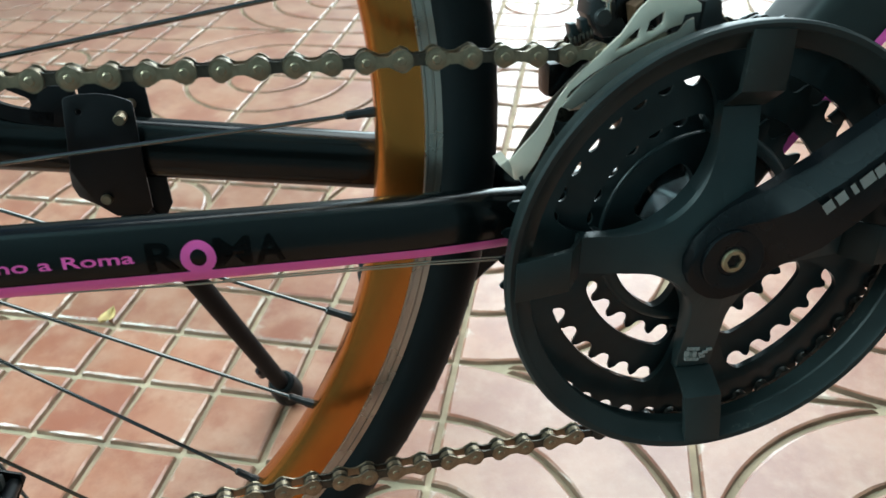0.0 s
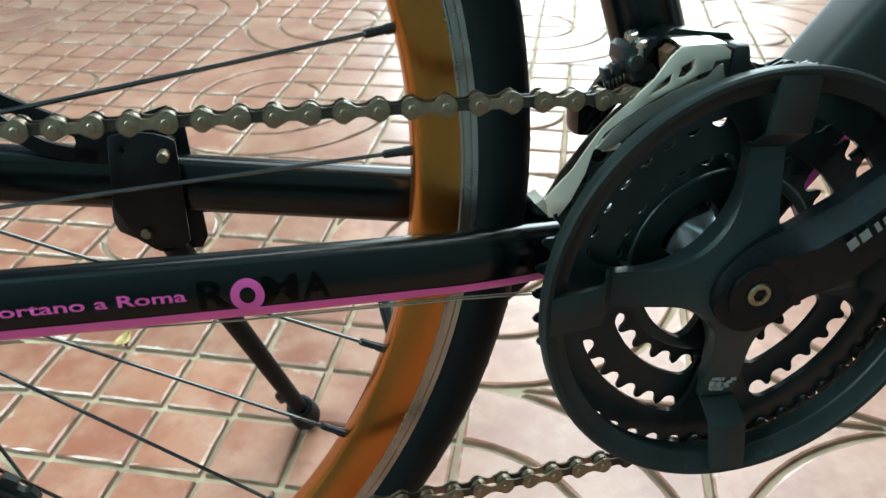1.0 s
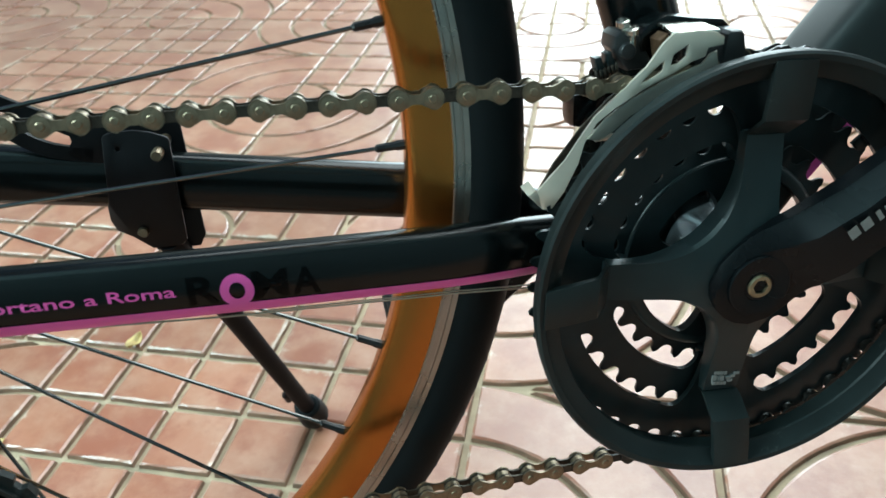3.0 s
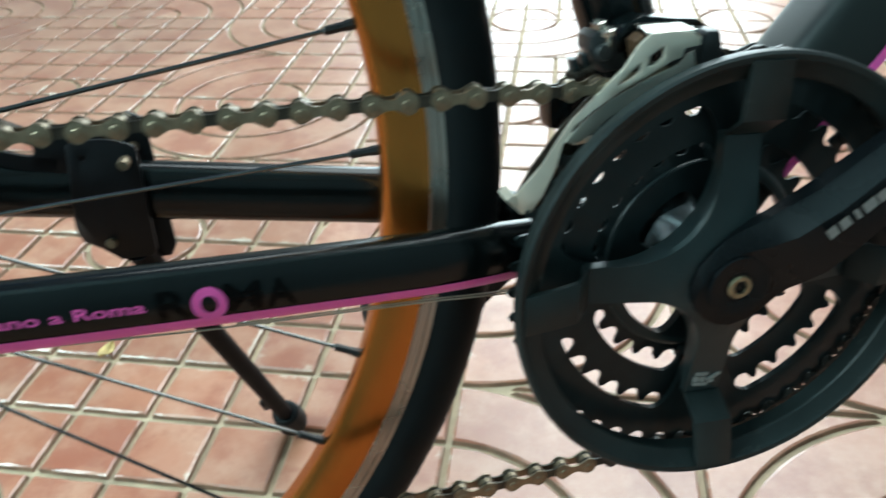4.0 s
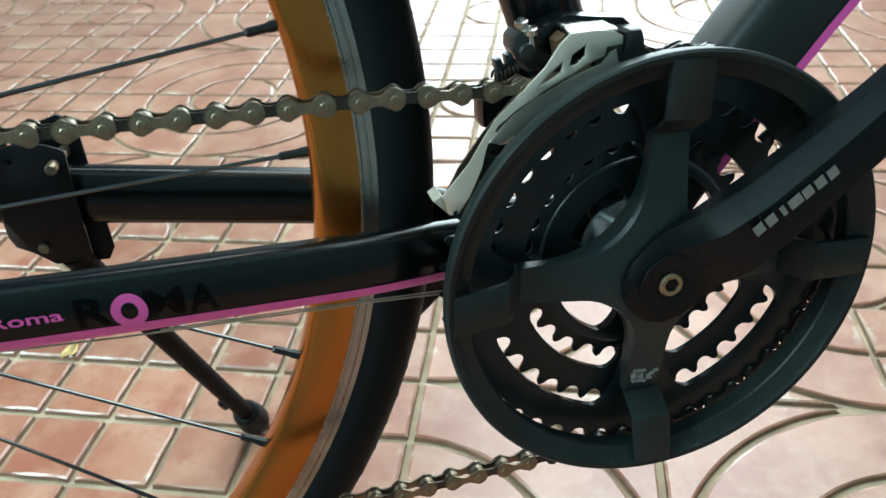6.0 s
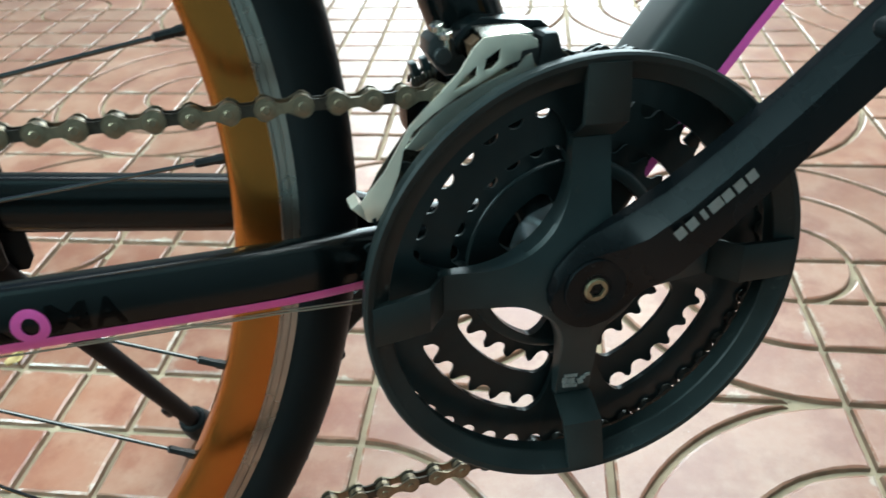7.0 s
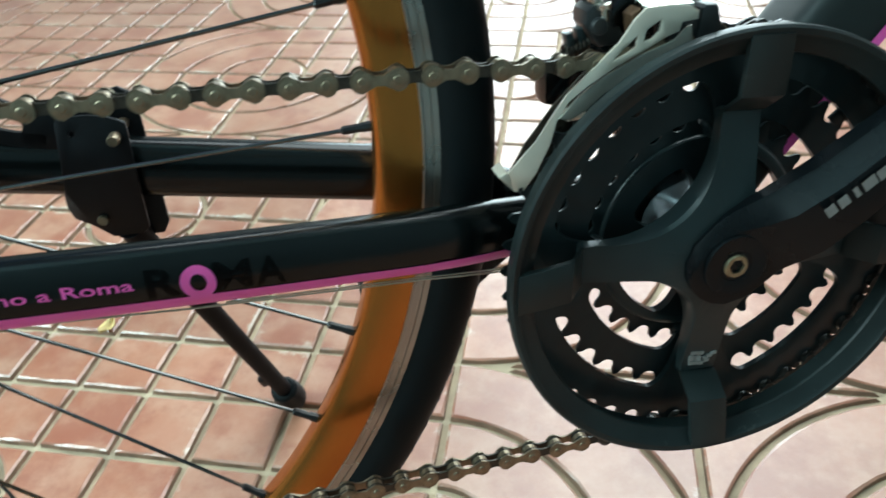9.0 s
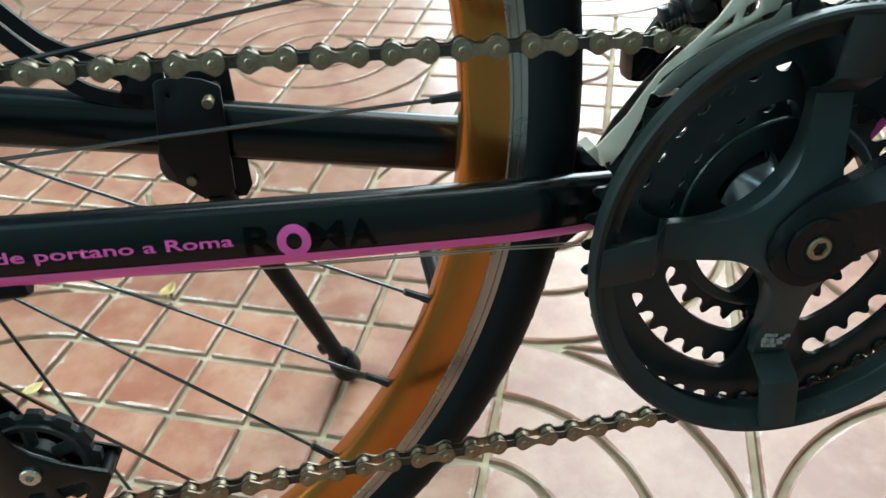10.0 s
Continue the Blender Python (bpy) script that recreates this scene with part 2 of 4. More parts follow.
def spline(points, n):
    """n points along a smooth line through the given ones."""
    pts = [Vector(p) for p in points]
    pts = [pts[0] * 2 - pts[1]] + pts + [pts[-1] * 2 - pts[-2]]
    out = []
    seg = len(pts) - 3
    for i in range(n):
        s = min(i / (n - 1) * seg, seg - 1e-6)
        k, u = int(s), s - int(s)
        a, b, c, d = pts[k:k + 4]
        out.append(0.5 * ((2 * b) + (c - a) * u + (2 * a - 5 * b + 4 * c - d) * u * u + (3 * b - a - 3 * c + d) * u ** 3))
    return out


def tube(points, radius, n=12, flat=None, up=Vector((0, 1, 0))):
    """A round or flattened tube along points; radius and flat may be lists."""
    pts = [Vector(p) for p in points]
    rings = []
    for i, p in enumerate(pts):
        d = (pts[min(i + 1, len(pts) - 1)] - pts[max(i - 1, 0)]).normalized()
        u = (up - d * up.dot(d)).normalized()
        w = d.cross(u)
        r = radius[i] if isinstance(radius, (list, tuple)) else radius
        f = r if flat is None else (flat[i] if isinstance(flat, (list, tuple)) else flat)
        rings.append([p + u * math.cos(a) * f + w * math.sin(a) * r for a in (2 * math.pi * k / n for k in range(n))])
    return loft(rings)


def lathe(profile, n=96, axis=(0.0, 0.0), closed=True):
    """A turned ring about the y axis through axis; profile of (r, y)."""
    bm = bmesh.new()
    vs = [[bm.verts.new((axis[0] + r * math.cos(a), y, axis[1] + r * math.sin(a))) for r, y in profile] for a in (2 * math.pi * k / n for k in range(n))]
    m = len(profile)
    for i in range(n):
        a, b = vs[i], vs[(i + 1) % n]
        for j in range(m if closed else m - 1):
            bm.faces.new((a[j], a[(j + 1) % m], b[(j + 1) % m], b[j]))
    if not closed:
        for j in (0, m - 1):
            if profile[j][0] > 1e-6:
                bm.faces.new([v[j] for v in vs])
    return bm


def box(x0, x1, y0, y1, z0, z1, bevel=0.0):
    bm = bmesh.new()
    bmesh.ops.create_cube(bm, size=1, matrix=Matrix.LocRotScale(((x0 + x1) / 2, (y0 + y1) / 2, (z0 + z1) / 2), None, (x1 - x0, y1 - y0, z1 - z0)))
    if bevel:
        bmesh.ops.bevel(bm, geom=bm.edges[:], offset=bevel, segments=2, affect="EDGES", profile=0.6)
    return bm


def plate(outline, holes, depth, bevel=0.0):
    """A flat plate with holes. outline, holes: loops of (x, z); depth(x, z) gives (front y, back y)."""
    bm = bmesh.new()
    edges = []
    for loop in [outline] + list(holes):
        vs = [bm.verts.new((x, 0, z)) for x, z in loop]
        edges += [bm.edges.new((vs[i], vs[(i + 1) % len(vs)])) for i in range(len(vs))]
    bmesh.ops.triangle_fill(bm, use_beauty=True, use_dissolve=False, edges=edges)
    front = bm.faces[:]
    r = bmesh.ops.extrude_face_region(bm, geom=front)
    back = {v for v in r["geom"] if isinstance(v, bmesh.types.BMVert)}
    for v in bm.verts:
        f, b = depth(v.co.x, v.co.z)
        v.co.y = b if v in back else f
    if bevel:
        sharp = [e for e in bm.edges if len(e.link_faces) == 2 and e.calc_face_angle(0) > 1.0]
        bmesh.ops.bevel(bm, geom=sharp, offset=bevel, segments=2, affect="EDGES", profile=0.5)
    return bm


def disc_hex(r_out, r_hex, y0, y1, deep):
    """A round bolt head with a hexagon socket, facing -y."""
    n = 24
    bm = bmesh.new()

    def ring(r, y, hexa=False):
        out = []
        for k in range(n):
            a = 2 * math.pi * k / n
            rr = r
            if hexa:
                s = (a % (math.pi / 3)) - math.pi / 6
                rr = r * math.cos(math.pi / 6) / math.cos(s)
            out.append(bm.verts.new((rr * math.cos(a), y, rr * math.sin(a))))
        return out
    rings = [ring(r_out, y1), ring(r_out, y0 + 0.0006), ring(r_out - 0.0006, y0), ring(r_hex, y0, True), ring(r_hex * 0.96, y0 + deep, True)]
    for a, b in zip(rings, rings[1:]):
        for i in range(n):
            bm.faces.new((a[i], a[(i + 1) % n], b[(i + 1) % n], b[i]))
    bm.faces.new(rings[-1])
    bm.faces.new(rings[0][::-1])
    return bm


# ---- the place: floor, and unseen walls and ceiling ----
FLOOR_FRAME = Matrix.Translation(VERTEX) @ Matrix.Rotation(TURN, 4, "Z")
X0, X1, Y0, Y1, HIGH = -2.4, 3.2, -0.95, 3.0, 2.7

floor = tagged(put("floor", box(X0 - 0.2, X1 + 0.2, Y0 - 0.2, Y1 + 0.2, -0.12, -0.0056), GROUT, smooth=False), "cement floor bed with pale grout joints between red tiles", kind="structure")


# the walls are out of view, added to close the room and shape light
def walled(name, boxes, label, mat=None):
    bm = bmesh.new()
    for b in boxes:
        piece = box(*b)
        me = bpy.data.meshes.new("piece")
        piece.to_mesh(me)
        piece.free()
        bm.from_mesh(me)
        bpy.data.meshes.remove(me)
    return tagged(put(name, bm, mat or PLASTER, smooth=False), label, kind="structure")


DX0, DX1, DH = 0.25, 2.15, 2.58
walled("wall_far", [(X0, DX0, Y1, Y1 + 0.2, -0.005, HIGH), (DX1, X1, Y1, Y1 + 0.2, -0.005, HIGH), (DX0, DX1, Y1, Y1 + 0.2, DH, HIGH)], "dull plaster wall with a tall open gateway")
# unseen wall, set close and teal to tint and darken what black parts reflect
walled("wall_near_reflector", [(X0, X1, Y0 - 0.2, Y0, -0.005, HIGH)], "unseen teal wall added to tint reflections in the black parts", SHADE)
# opening made for the added side fill lamp
WY0, WY1, WZ0, WZ1 = -0.65, 0.75, 1.2, 2.5
walled("wall_fill_side", [(X0 - 0.2, X0, Y0, WY0, -0.005, HIGH), (X0 - 0.2, X0, WY1, Y1, -0.005, HIGH), (X0 - 0.2, X0, WY0, WY1, -0.005, WZ0), (X0 - 0.2, X0, WY0, WY1, WZ1, HIGH)], "unseen dull plaster wall with an opening added for the side fill lamp")
walled("wall_plain_side", [(X1, X1 + 0.2, Y0, Y1, -0.005, HIGH)], "plain dull plaster wall")
# added ceiling: its blue and its edge are chosen for the light it reflects
tagged(put("ceiling", box(X0 - 0.2, X1 + 0.2, Y0 - 0.2, 0.05, HIGH, HIGH + 0.15), CEILING_BOUNCE, smooth=False), "unseen pale blue ceiling with an open edge, added to reflect cool light", kind="structure")
tagged(put("ground", box(-60, 60, -60, 60, -0.2, -0.125), PLASTER, smooth=False), "pale ground outside in daylight", kind="structure")

# ---- the bicycle ----
BIKE = pose(0, 0, 0.2677, -9.6, 1.9, 0)
bicycle = tagged(new("bicycle"), "black bicycle with gold rims leaning on its side stand", "bicycle")
bicycle.matrix_world = BIKE
AXLE = (-0.4335, 0.0595)

# frame tubes
part("seat_tube", tube([(0.0, 0.0, 0.0), (-0.017, 0.0, 0.05), (-0.0385, 0.0, 0.113), (-0.17, 0.0, 0.50)], 0.0165, 32, up=Vector((0, 1, 0))), PAINT, bicycle)
dd = Vector((math.cos(radians(48.5)), 0, math.sin(radians(48.5))))
dn = Vector((-dd.z, 0, dd.x))
DT = [dd * s + dn * o for s, o in ((-0.01, 0.000), (0.05, 0.0047), (0.13, 0.0076), (0.6, 0.0096))]


def squircle(c, u, w, a, b, n=32, p=0.62):
    out = []
    for k in range(n):
        t = 2 * math.pi * k / n
        x, y = math.cos(t), math.sin(t)
        out.append(c + u * a * math.copysign(abs(x) ** p, x) + w * b * math.copysign(abs(y) ** p, y))
    return out


TIP = radians(8)
face_u, face_w = Vector((0, 1, 0)) * math.cos(TIP) - dn * math.sin(TIP), dn * math.cos(TIP) + Vector((0, 1, 0)) * math.sin(TIP)
down_tube = part("down_tube", loft([squircle(c, face_u, face_w, 0.022 * k, 0.0202 * k, 48, 0.36) for c, k in zip([DT[0] + dd * 0.012, DT[0] + dd * 0.030] + DT[1:], (0.72, 0.96, 1.0, 1.0, 1.0))]), TUBE_GREY, bicycle, "dark grey down tube")
bm = bmesh.new()
va = [[bm.verts.new(c + face_w * k - face_u * 0.0224) for k in (-0.0166, -0.0124)] for c in DT[1:]]
for a, b in zip(va, va[1:]):
    bm.faces.new((a[0], a[1], b[1], b[0]))
part("stripe", bm, PINK, down_tube, "pink stripe along the tube")
part("bottom_bracket_shell", lathe([(0.0, -0.034), (0.0185, -0.034), (0.0205, -0.032), (0.0205, 0.032), (0.0185, 0.034), (0.0, 0.034)], 40, closed=False), PAINT, bicycle)
part("spindle_cup", lathe([(0.008, -0.0405), (0.0140, -0.0405), (0.0185, -0.0380), (0.0225, -0.0340), (0.0238, -0.0300), (0.0238, -0.0150), (0.008, -0.0150)], 48), CUP, bicycle, "bare metal bearing cup")


def stay(side):
    """The line of a chainstay: centre, half thickness, half height by x."""
    def f(x):
        s = min(1, max(0, (x + 0.44) / 0.41))
        y = -0.0535 + 0.0225 * s ** 1.7
        z = 0.0370 - 0.0185 * s
        if x > -0.14:
            z += 0.0025 * min(1, (x + 0.14) / 0.08) ** 2
        if x > -0.135:
            k = min(1, (x + 0.135) / 0.085)
            inward = 0.028 * k * k * (3 - 2 * k)
            y += inward
            z -= inward * 0.50
        return side * -y, z, 0.0085 + 0.001 * s, 0.0135 if side < 0 else 0.0146
    return f


RIGHT, LEFT = stay(-1), stay(1)


def stay_mesh(f, dz=0.0):
    rings = []
    for i in range(30):
        x = -0.45 + 0.44 * i / 29
        y, z, a, b = f(x)
        rings.append(squircle(Vector((x, y, z + (dz + 0.088 * max(-0.06, -x - 0.20) if dz else 0))), Vector((0, 1, 0)), Vector((0, 0, 1)), a, b, 28, 0.85))
    return loft(rings)


chainstay = part("chainstay", stay_mesh(RIGHT), PAINT, bicycle)
part("chainstay", stay_mesh(LEFT, 0.0062), PAINT, bicycle)


def on_stay(x, s, lift=0.00035):
    """A point on the outer side of the drive-side stay, s metres above its centre line."""
    y, z, a, b = RIGHT(x)
    q = max(-0.999, min(0.999, s / b))
    ang = math.asin(math.copysign(abs(q) ** (1 / 0.85), q))
    return Vector((x, y - (a + lift) * math.cos(ang) ** 0.85, z + (b + lift) * q))


def strip_on_stay(x0, x1, lo, hi, n=60):
    bm = bmesh.new()
    rows = []
    for i in range(n + 1):
        x = x0 + (x1 - x0) * i / n
        rows.append([bm.verts.new(on_stay(x, lo(x) + (hi(x) - lo(x)) * j / 4)) for j in range(5)])
    for a, b in zip(rows, rows[1:]):
        for j in range(4):
            bm.faces.new((a[j], a[j + 1], b[j + 1], b[j]))
    return bm


def rise(x):
    return 0.0 if x < -0.14 else 0.0013 * ((x + 0.14) / 0.05) ** 1.4


part("stripe", strip_on_stay(-0.44, -0.07, lambda x: -0.0122 + rise(x), lambda x: -0.0064 - 0.0006 * max(0, (x + 0.30) / 0.2) + rise(x)), PINK, chainstay, "pink stripe along the stay")


def text_mesh(words, size, x, s, font_stretch=1.0, offset=0.0, bold=0.0):
    cu = bpy.data.curves.new("words", "FONT")
    cu.body, cu.size, cu.align_x, cu.align_y = words, size, "RIGHT", "BOTTOM_BASELINE"
    cu.offset, cu.resolution_u = bold, 3
    ob = bpy.data.objects.new("words", cu)
    scene.collection.objects.link(ob)
    me = bpy.data.meshes.new_from_object(ob.evaluated_get(bpy.context.evaluated_depsgraph_get()))
    bpy.data.objects.remove(ob)
    bpy.data.curves.remove(cu)
    for v in me.vertices:
        v.co = on_stay(x + v.co.x * font_stretch, s + v.co.y, 0.0005)
    return me


put_mesh("lettering", text_mesh("de portano a Roma", 0.0063, -0.2425, -0.0008, 1.68, bold=0.00010), PINK, chainstay, "small pink words along the stay", smooth=False)
bm = bmesh.new()
ring_o = []
for k in range(48):
    a = 2 * math.pi * k / 48
    ring_o.append([bm.verts.new(on_stay(-0.2202 + rx * math.cos(a), -0.0008 + rz * math.sin(a), 0.0006)) for rx, rz in ((0.0064, 0.0068), (0.0050, 0.0053), (0.0030, 0.0034))])
for a, b in zip(ring_o, ring_o[1:] + ring_o[:1]):
    for j in range(2):
        bm.faces.new((a[j], a[j + 1], b[j + 1], b[j]))
part("ring_mark", bm, PINK, chainstay, "bold pink ring")


def big_letter(letter, x0, x1, lo, hi):
    """One bold capital fitted between two stations of the stay and bent round its side."""
    cu = bpy.data.curves.new("letter", "FONT")
    cu.body, cu.size, cu.offset, cu.resolution_u = letter, 1.0, 0.022, 4
    ob = bpy.data.objects.new("letter", cu)
    scene.collection.objects.link(ob)
    me = bpy.data.meshes.new_from_object(ob.evaluated_get(bpy.context.evaluated_depsgraph_get()))
    bpy.data.objects.remove(ob)
    bpy.data.curves.remove(cu)
    bm = bmesh.new()
    bm.from_mesh(me)
    bpy.data.meshes.remove(me)
    xs, ys = [v.co.x for v in bm.verts], [v.co.y for v in bm.verts]
    left, right, low, high = min(xs), max(xs), min(ys), max(ys)
    for k in range(1, 10):
        cut = Vector((0, low + (high - low) * k / 10, 0))
        bmesh.ops.bisect_plane(bm, geom=bm.verts[:] + bm.edges[:] + bm.faces[:], plane_co=cut, plane_no=Vector((0, 1, 0)))
    for v in bm.verts:
        v.co = on_stay(x0 + (x1 - x0) * (v.co.x - left) / (right - left), lo + (hi - lo) * (v.co.y - low) / (high - low), 0.0004)
    return bm


for letter, x0, x1 in (("R", -0.2385, -0.2270), ("M", -0.2144, -0.2008), ("A", -0.1992, -0.1884)):
    part("capital_letter", big_letter(letter, x0, x1, -0.0054, 0.0060), MATT_BLACK, chainstay, "dull black capital letter on the black stay", smooth=False)

# rear wheel
RIM_SIDE = [(0.2880, 0.0030), (0.2882, 0.0052), (0.2890, 0.0070), (0.2906, 0.0084), (0.2922, 0.0093), (0.2950, 0.0104), (0.2990, 0.0114), (0.3035, 0.0120), (0.3080, 0.0121)]
rim = part("rear_wheel", lathe([(r, side * y) for side, rows in ((-1, RIM_SIDE), (1, RIM_SIDE[::-1])) for r, y in rows], 240, AXLE), GOLD, bicycle, "gold anodised aluminium rim")
for side in (-1, 1):
    part("brake_track", lathe([(0.3080, side * 0.0105), (0.3080, side * 0.01225), (0.3084, side * 0.0129), (0.3092, side * 0.0129), (0.3097, side * 0.0123), (0.3122, side * 0.0122), (0.3125, side * 0.0116), (0.3131, side * 0.0116), (0.3134, side * 0.0122), (0.3168, side * 0.0121), (0.3174, side * 0.0127), (0.3188, side * 0.0132), (0.3194, side * 0.0122), (0.3194, side * 0.0105)], 240, AXLE), ALLOY, rim, "bare machined braking surface")
prof = [(0.3150, -0.0112)]
for k in range(17):
    a = radians(-118 + 236 * k / 16)
    prof.append((0.3265 + 0.0165 * math.cos(a), 0.0166 * math.sin(a)))
prof.append((0.3150, 0.0112))
part("tyre", lathe(prof, 240, AXLE), RUBBER, rim, "black rubber tyre")
for k in range(54):
    a = radians(-75 + k * 2.9)
    for side in (-1, 1):
        def on_tyre(ang, across):
            q = radians(across)
            r = 0.3265 + 0.0168 * math.cos(q)
            return Vector((AXLE[0] + r * math.cos(ang), side * 0.0169 * math.sin(q), AXLE[1] + r * math.sin(ang)))
        bm = bmesh.new()
        lo, hi = [], []
        for j in range(6):
            ang = a + radians(0.2 + 1.9 * j / 5)
            wide = radians(0.45 * math.sin(math.pi * (0.12 + 0.76 * j / 5)))
            lo.append(bm.verts.new(on_tyre(ang - wide / 2, 22 + 7.5 * j)))
            hi.append(bm.verts.new(on_tyre(ang + wide / 2, 22 + 7.5 * j)))
        for j in range(5):
            bm.faces.new((lo[j], lo[j + 1], hi[j + 1], hi[j]))
        part("tread_groove", bm, RUBBER, rim)

# spokes: from the hub flanges to the nipples
def spoke(rim_deg, hub_deg, y_hub, r_hub=0.026):
    a, b = radians(rim_deg), radians(hub_deg)
    p = Vector((AXLE[0] + 0.2885 * math.cos(a), 0.001, AXLE[1] + 0.2885 * math.sin(a)))
    q = Vector((AXLE[0] + r_hub * math.cos(b), y_hub, AXLE[1] + r_hub * math.sin(b)))
    d = (q - p).normalized()
    part("spoke", tube([p + d * 0.010, q], 0.0010, 8), SPOKE, rim)
    part("nipple", tube([p - d * 0.002, p + d * 0.0035, p + d * 0.0045, p + d * 0.0125, p + d * 0.0135], [0.0024, 0.0024, 0.0020, 0.0020, 0.0012], 8), NIPPLE, rim)


SPOKES = [(0.3, 260, 0.032), (-31.3, 276, 0.032), (-20.5, 16, 0.032), (-42.5, 212, 0.032), (-54.0, 188, -0.022), (-65.0, 36, 0.032), (11.1, 152, -0.022)]
for rim_deg, hub_deg, y_hub in SPOKES:
    spoke(rim_deg, hub_deg, y_hub)
part("hub", lathe([(0.0, -0.045), (0.008, -0.045), (0.010, -0.030), (0.031, -0.024), (0.031, -0.021), (0.016, -0.016), (0.014, 0.02), (0.030, 0.031), (0.030, 0.034), (0.010, 0.036), (0.008, 0.05), (0.0, 0.05)], 40, AXLE, closed=False), PAINT, rim)

# crankset: three toothed rings, spider, guard, crank arm


def polar_ring(r_in, r_out, y0, y1, n, edge=0.0):
    """A flat ring whose inner and outer edges vary with the angle."""
    bm = bmesh.new()
    loops = []
    for k in range(n):
        a = 2 * math.pi * k / n
        c, s = math.cos(a), math.sin(a)
        i, o = r_in(a), r_out(a)
        loops.append([bm.verts.new((r * c, y, r * s)) for r, y in ((i, y0), (o, y0 + edge), (o, y1 - edge), (i, y1))])
    for k in range(n):
        a, b = loops[k], loops[(k + 1) % n]
        for j in range(4):
            bm.faces.new((a[j], a[(j + 1) % 4], b[(j + 1) % 4], b[j]))
    return bm


def teeth(count, pitch_r, phase):
    def r(a):
        u = ((a - phase) * count / (2 * math.pi)) % 1.0
        s = abs(u - 0.5) * 0.0127
        if s < 0.0041:
            return pitch_r - math.sqrt(0.0041 ** 2 - s * s)
        return pitch_r + 0.0021 * min(1, (s - 0.0041) / 0.0019) ** 0.9
    return r


def windowed(inner, solid, half_deg, soft=8, turn=0.0, less=0.0):
    """The inner edge of a ring: wide open between the four arms."""
    def r(a):
        d = abs(((math.degrees(a) - turn + 45) % 90) - 45)
        deg = (math.degrees(a) - turn) % 360
        s = min(1, max(0, (d - half_deg + (less if 225 < deg < 270 else 1.4 * less if deg < 180 else 0)) / soft))
        return solid + (inner - solid) * math.sqrt(1 - (1 - s) ** 2)
    return r


TOOTH = -1.05
crankset = part("crankset", polar_ring(windowed(0.0785, 0.050, 15, turn=-2.5, less=6), teeth(48, 0.0971, radians(TOOTH)), -0.0395, -0.0365, 960, 0.0006), RING, bicycle, "black triple crankset with a plastic chain guard")
part("middle_chainring", polar_ring(windowed(0.0600, 0.050, 17, turn=-2.5, less=8), teeth(38, 0.0769, radians(-149.8)), -0.0340, -0.0315, 760, 0.0005), RING, crankset, "black toothed ring")
part("small_chainring", polar_ring(lambda a: 0.0488, teeth(28, 0.0567, radians(-146.4)), -0.0255, -0.0230, 560, 0.0005), RING, crankset, "black toothed ring")
part("ring_step", lathe([(0.0492, -0.0253), (0.0488, -0.0262), (0.0480, -0.0273), (0.0468, -0.0280), (0.0452, -0.0284), (0.0434, -0.0284), (0.0430, -0.0280), (0.0430, -0.0235), (0.0490, -0.0235)], 120), SPIDER, crankset, "raised shoulder of the small ring")


def carrier_hole(a):
    """Openings of the carrier plate between its four spokes, the one at the upper back smaller."""
    deg = math.degrees(a) % 360
    d = abs(((deg + 2.5 + 45) % 90) - 45)
    wide = 0.0378 if 90 < deg < 178 else 0.0428
    s = min(1, max(0, (d - 14) / 12))
    return 0.022 + (wide - 0.022) * math.sqrt(1 - (1 - s) ** 2)


part("carrier_plate", polar_ring(carrier_hole, lambda a: 0.0486 if 1.58 < a < 3.12 else 0.0436, -0.0288, -0.0240, 360, 0.0004), RING, crankset)
ramp = [(r * math.cos(radians(a)), r * math.sin(radians(a))) for r, a in ((0.0735, 46.5), (0.0800, 46.0), (0.0800, 41.0), (0.0760, 41.0), (0.0735, 42.5))]
part("shift_ramp", plate(ramp, [], lambda x, z: (-0.0368, -0.0352), 0.0002), RING, crankset)


def spider_mesh():
    n, m = 288, 9
    bm = bmesh.new()
    front, back = [], []
    for k in range(n):
        a = 2 * math.pi * k / n
        d = abs(((math.degrees(a) + 45) % 90) - 45)
        w, q = 0.0091, radians(d)
        arm = min(0.0655 / math.cos(q), w / max(1e-4, math.sin(q)))
        # a round fillet between two arms, widest on one side
        fillet = 0.044 if 90 < math.degrees(a) < 180 else 0.029
        c = w + fillet
        inside = fillet ** 2 - (c * (math.cos(q) - math.sin(q))) ** 2
        r_o = arm
        if inside > 0:
            near = c * (math.cos(q) + math.sin(q)) - math.sqrt(inside)
            if c * math.cos(q) > 0 and near * math.cos(q) < c:
                r_o = max(arm, near) if near * math.sin(q) >= w - 1e-6 else arm
        f, b = [], []
        for j in range(m):
            r = 0.006 + (r_o - 0.0013 - 0.006) * j / (m - 2) if j < m - 1 else r_o
            y = -0.0530 + 0.0085 * min(1, max(0, (r - 0.022) / 0.040)) ** 0.8
            if j == m - 1:
                y += 0.0016
            f.append(bm.verts.new((r * math.cos(a), y, r * math.sin(a))))
            b.append(bm.verts.new((r * math.cos(a), -0.0395, r * math.sin(a))))
        front.append(f)
        back.append(b)
    for k in range(n):
        a, b = front[k], front[(k + 1) % n]
        c, d = back[k], back[(k + 1) % n]
        for j in range(m - 1):
            bm.faces.new((a[j], b[j], b[j + 1], a[j + 1]))
            bm.faces.new((c[j + 1], d[j + 1], d[j], c[j]))
        bm.faces.new((a[-1], b[-1], d[-1], c[-1]))
        bm.faces.new((c[0], d[0], b[0], a[0]))
    return bm


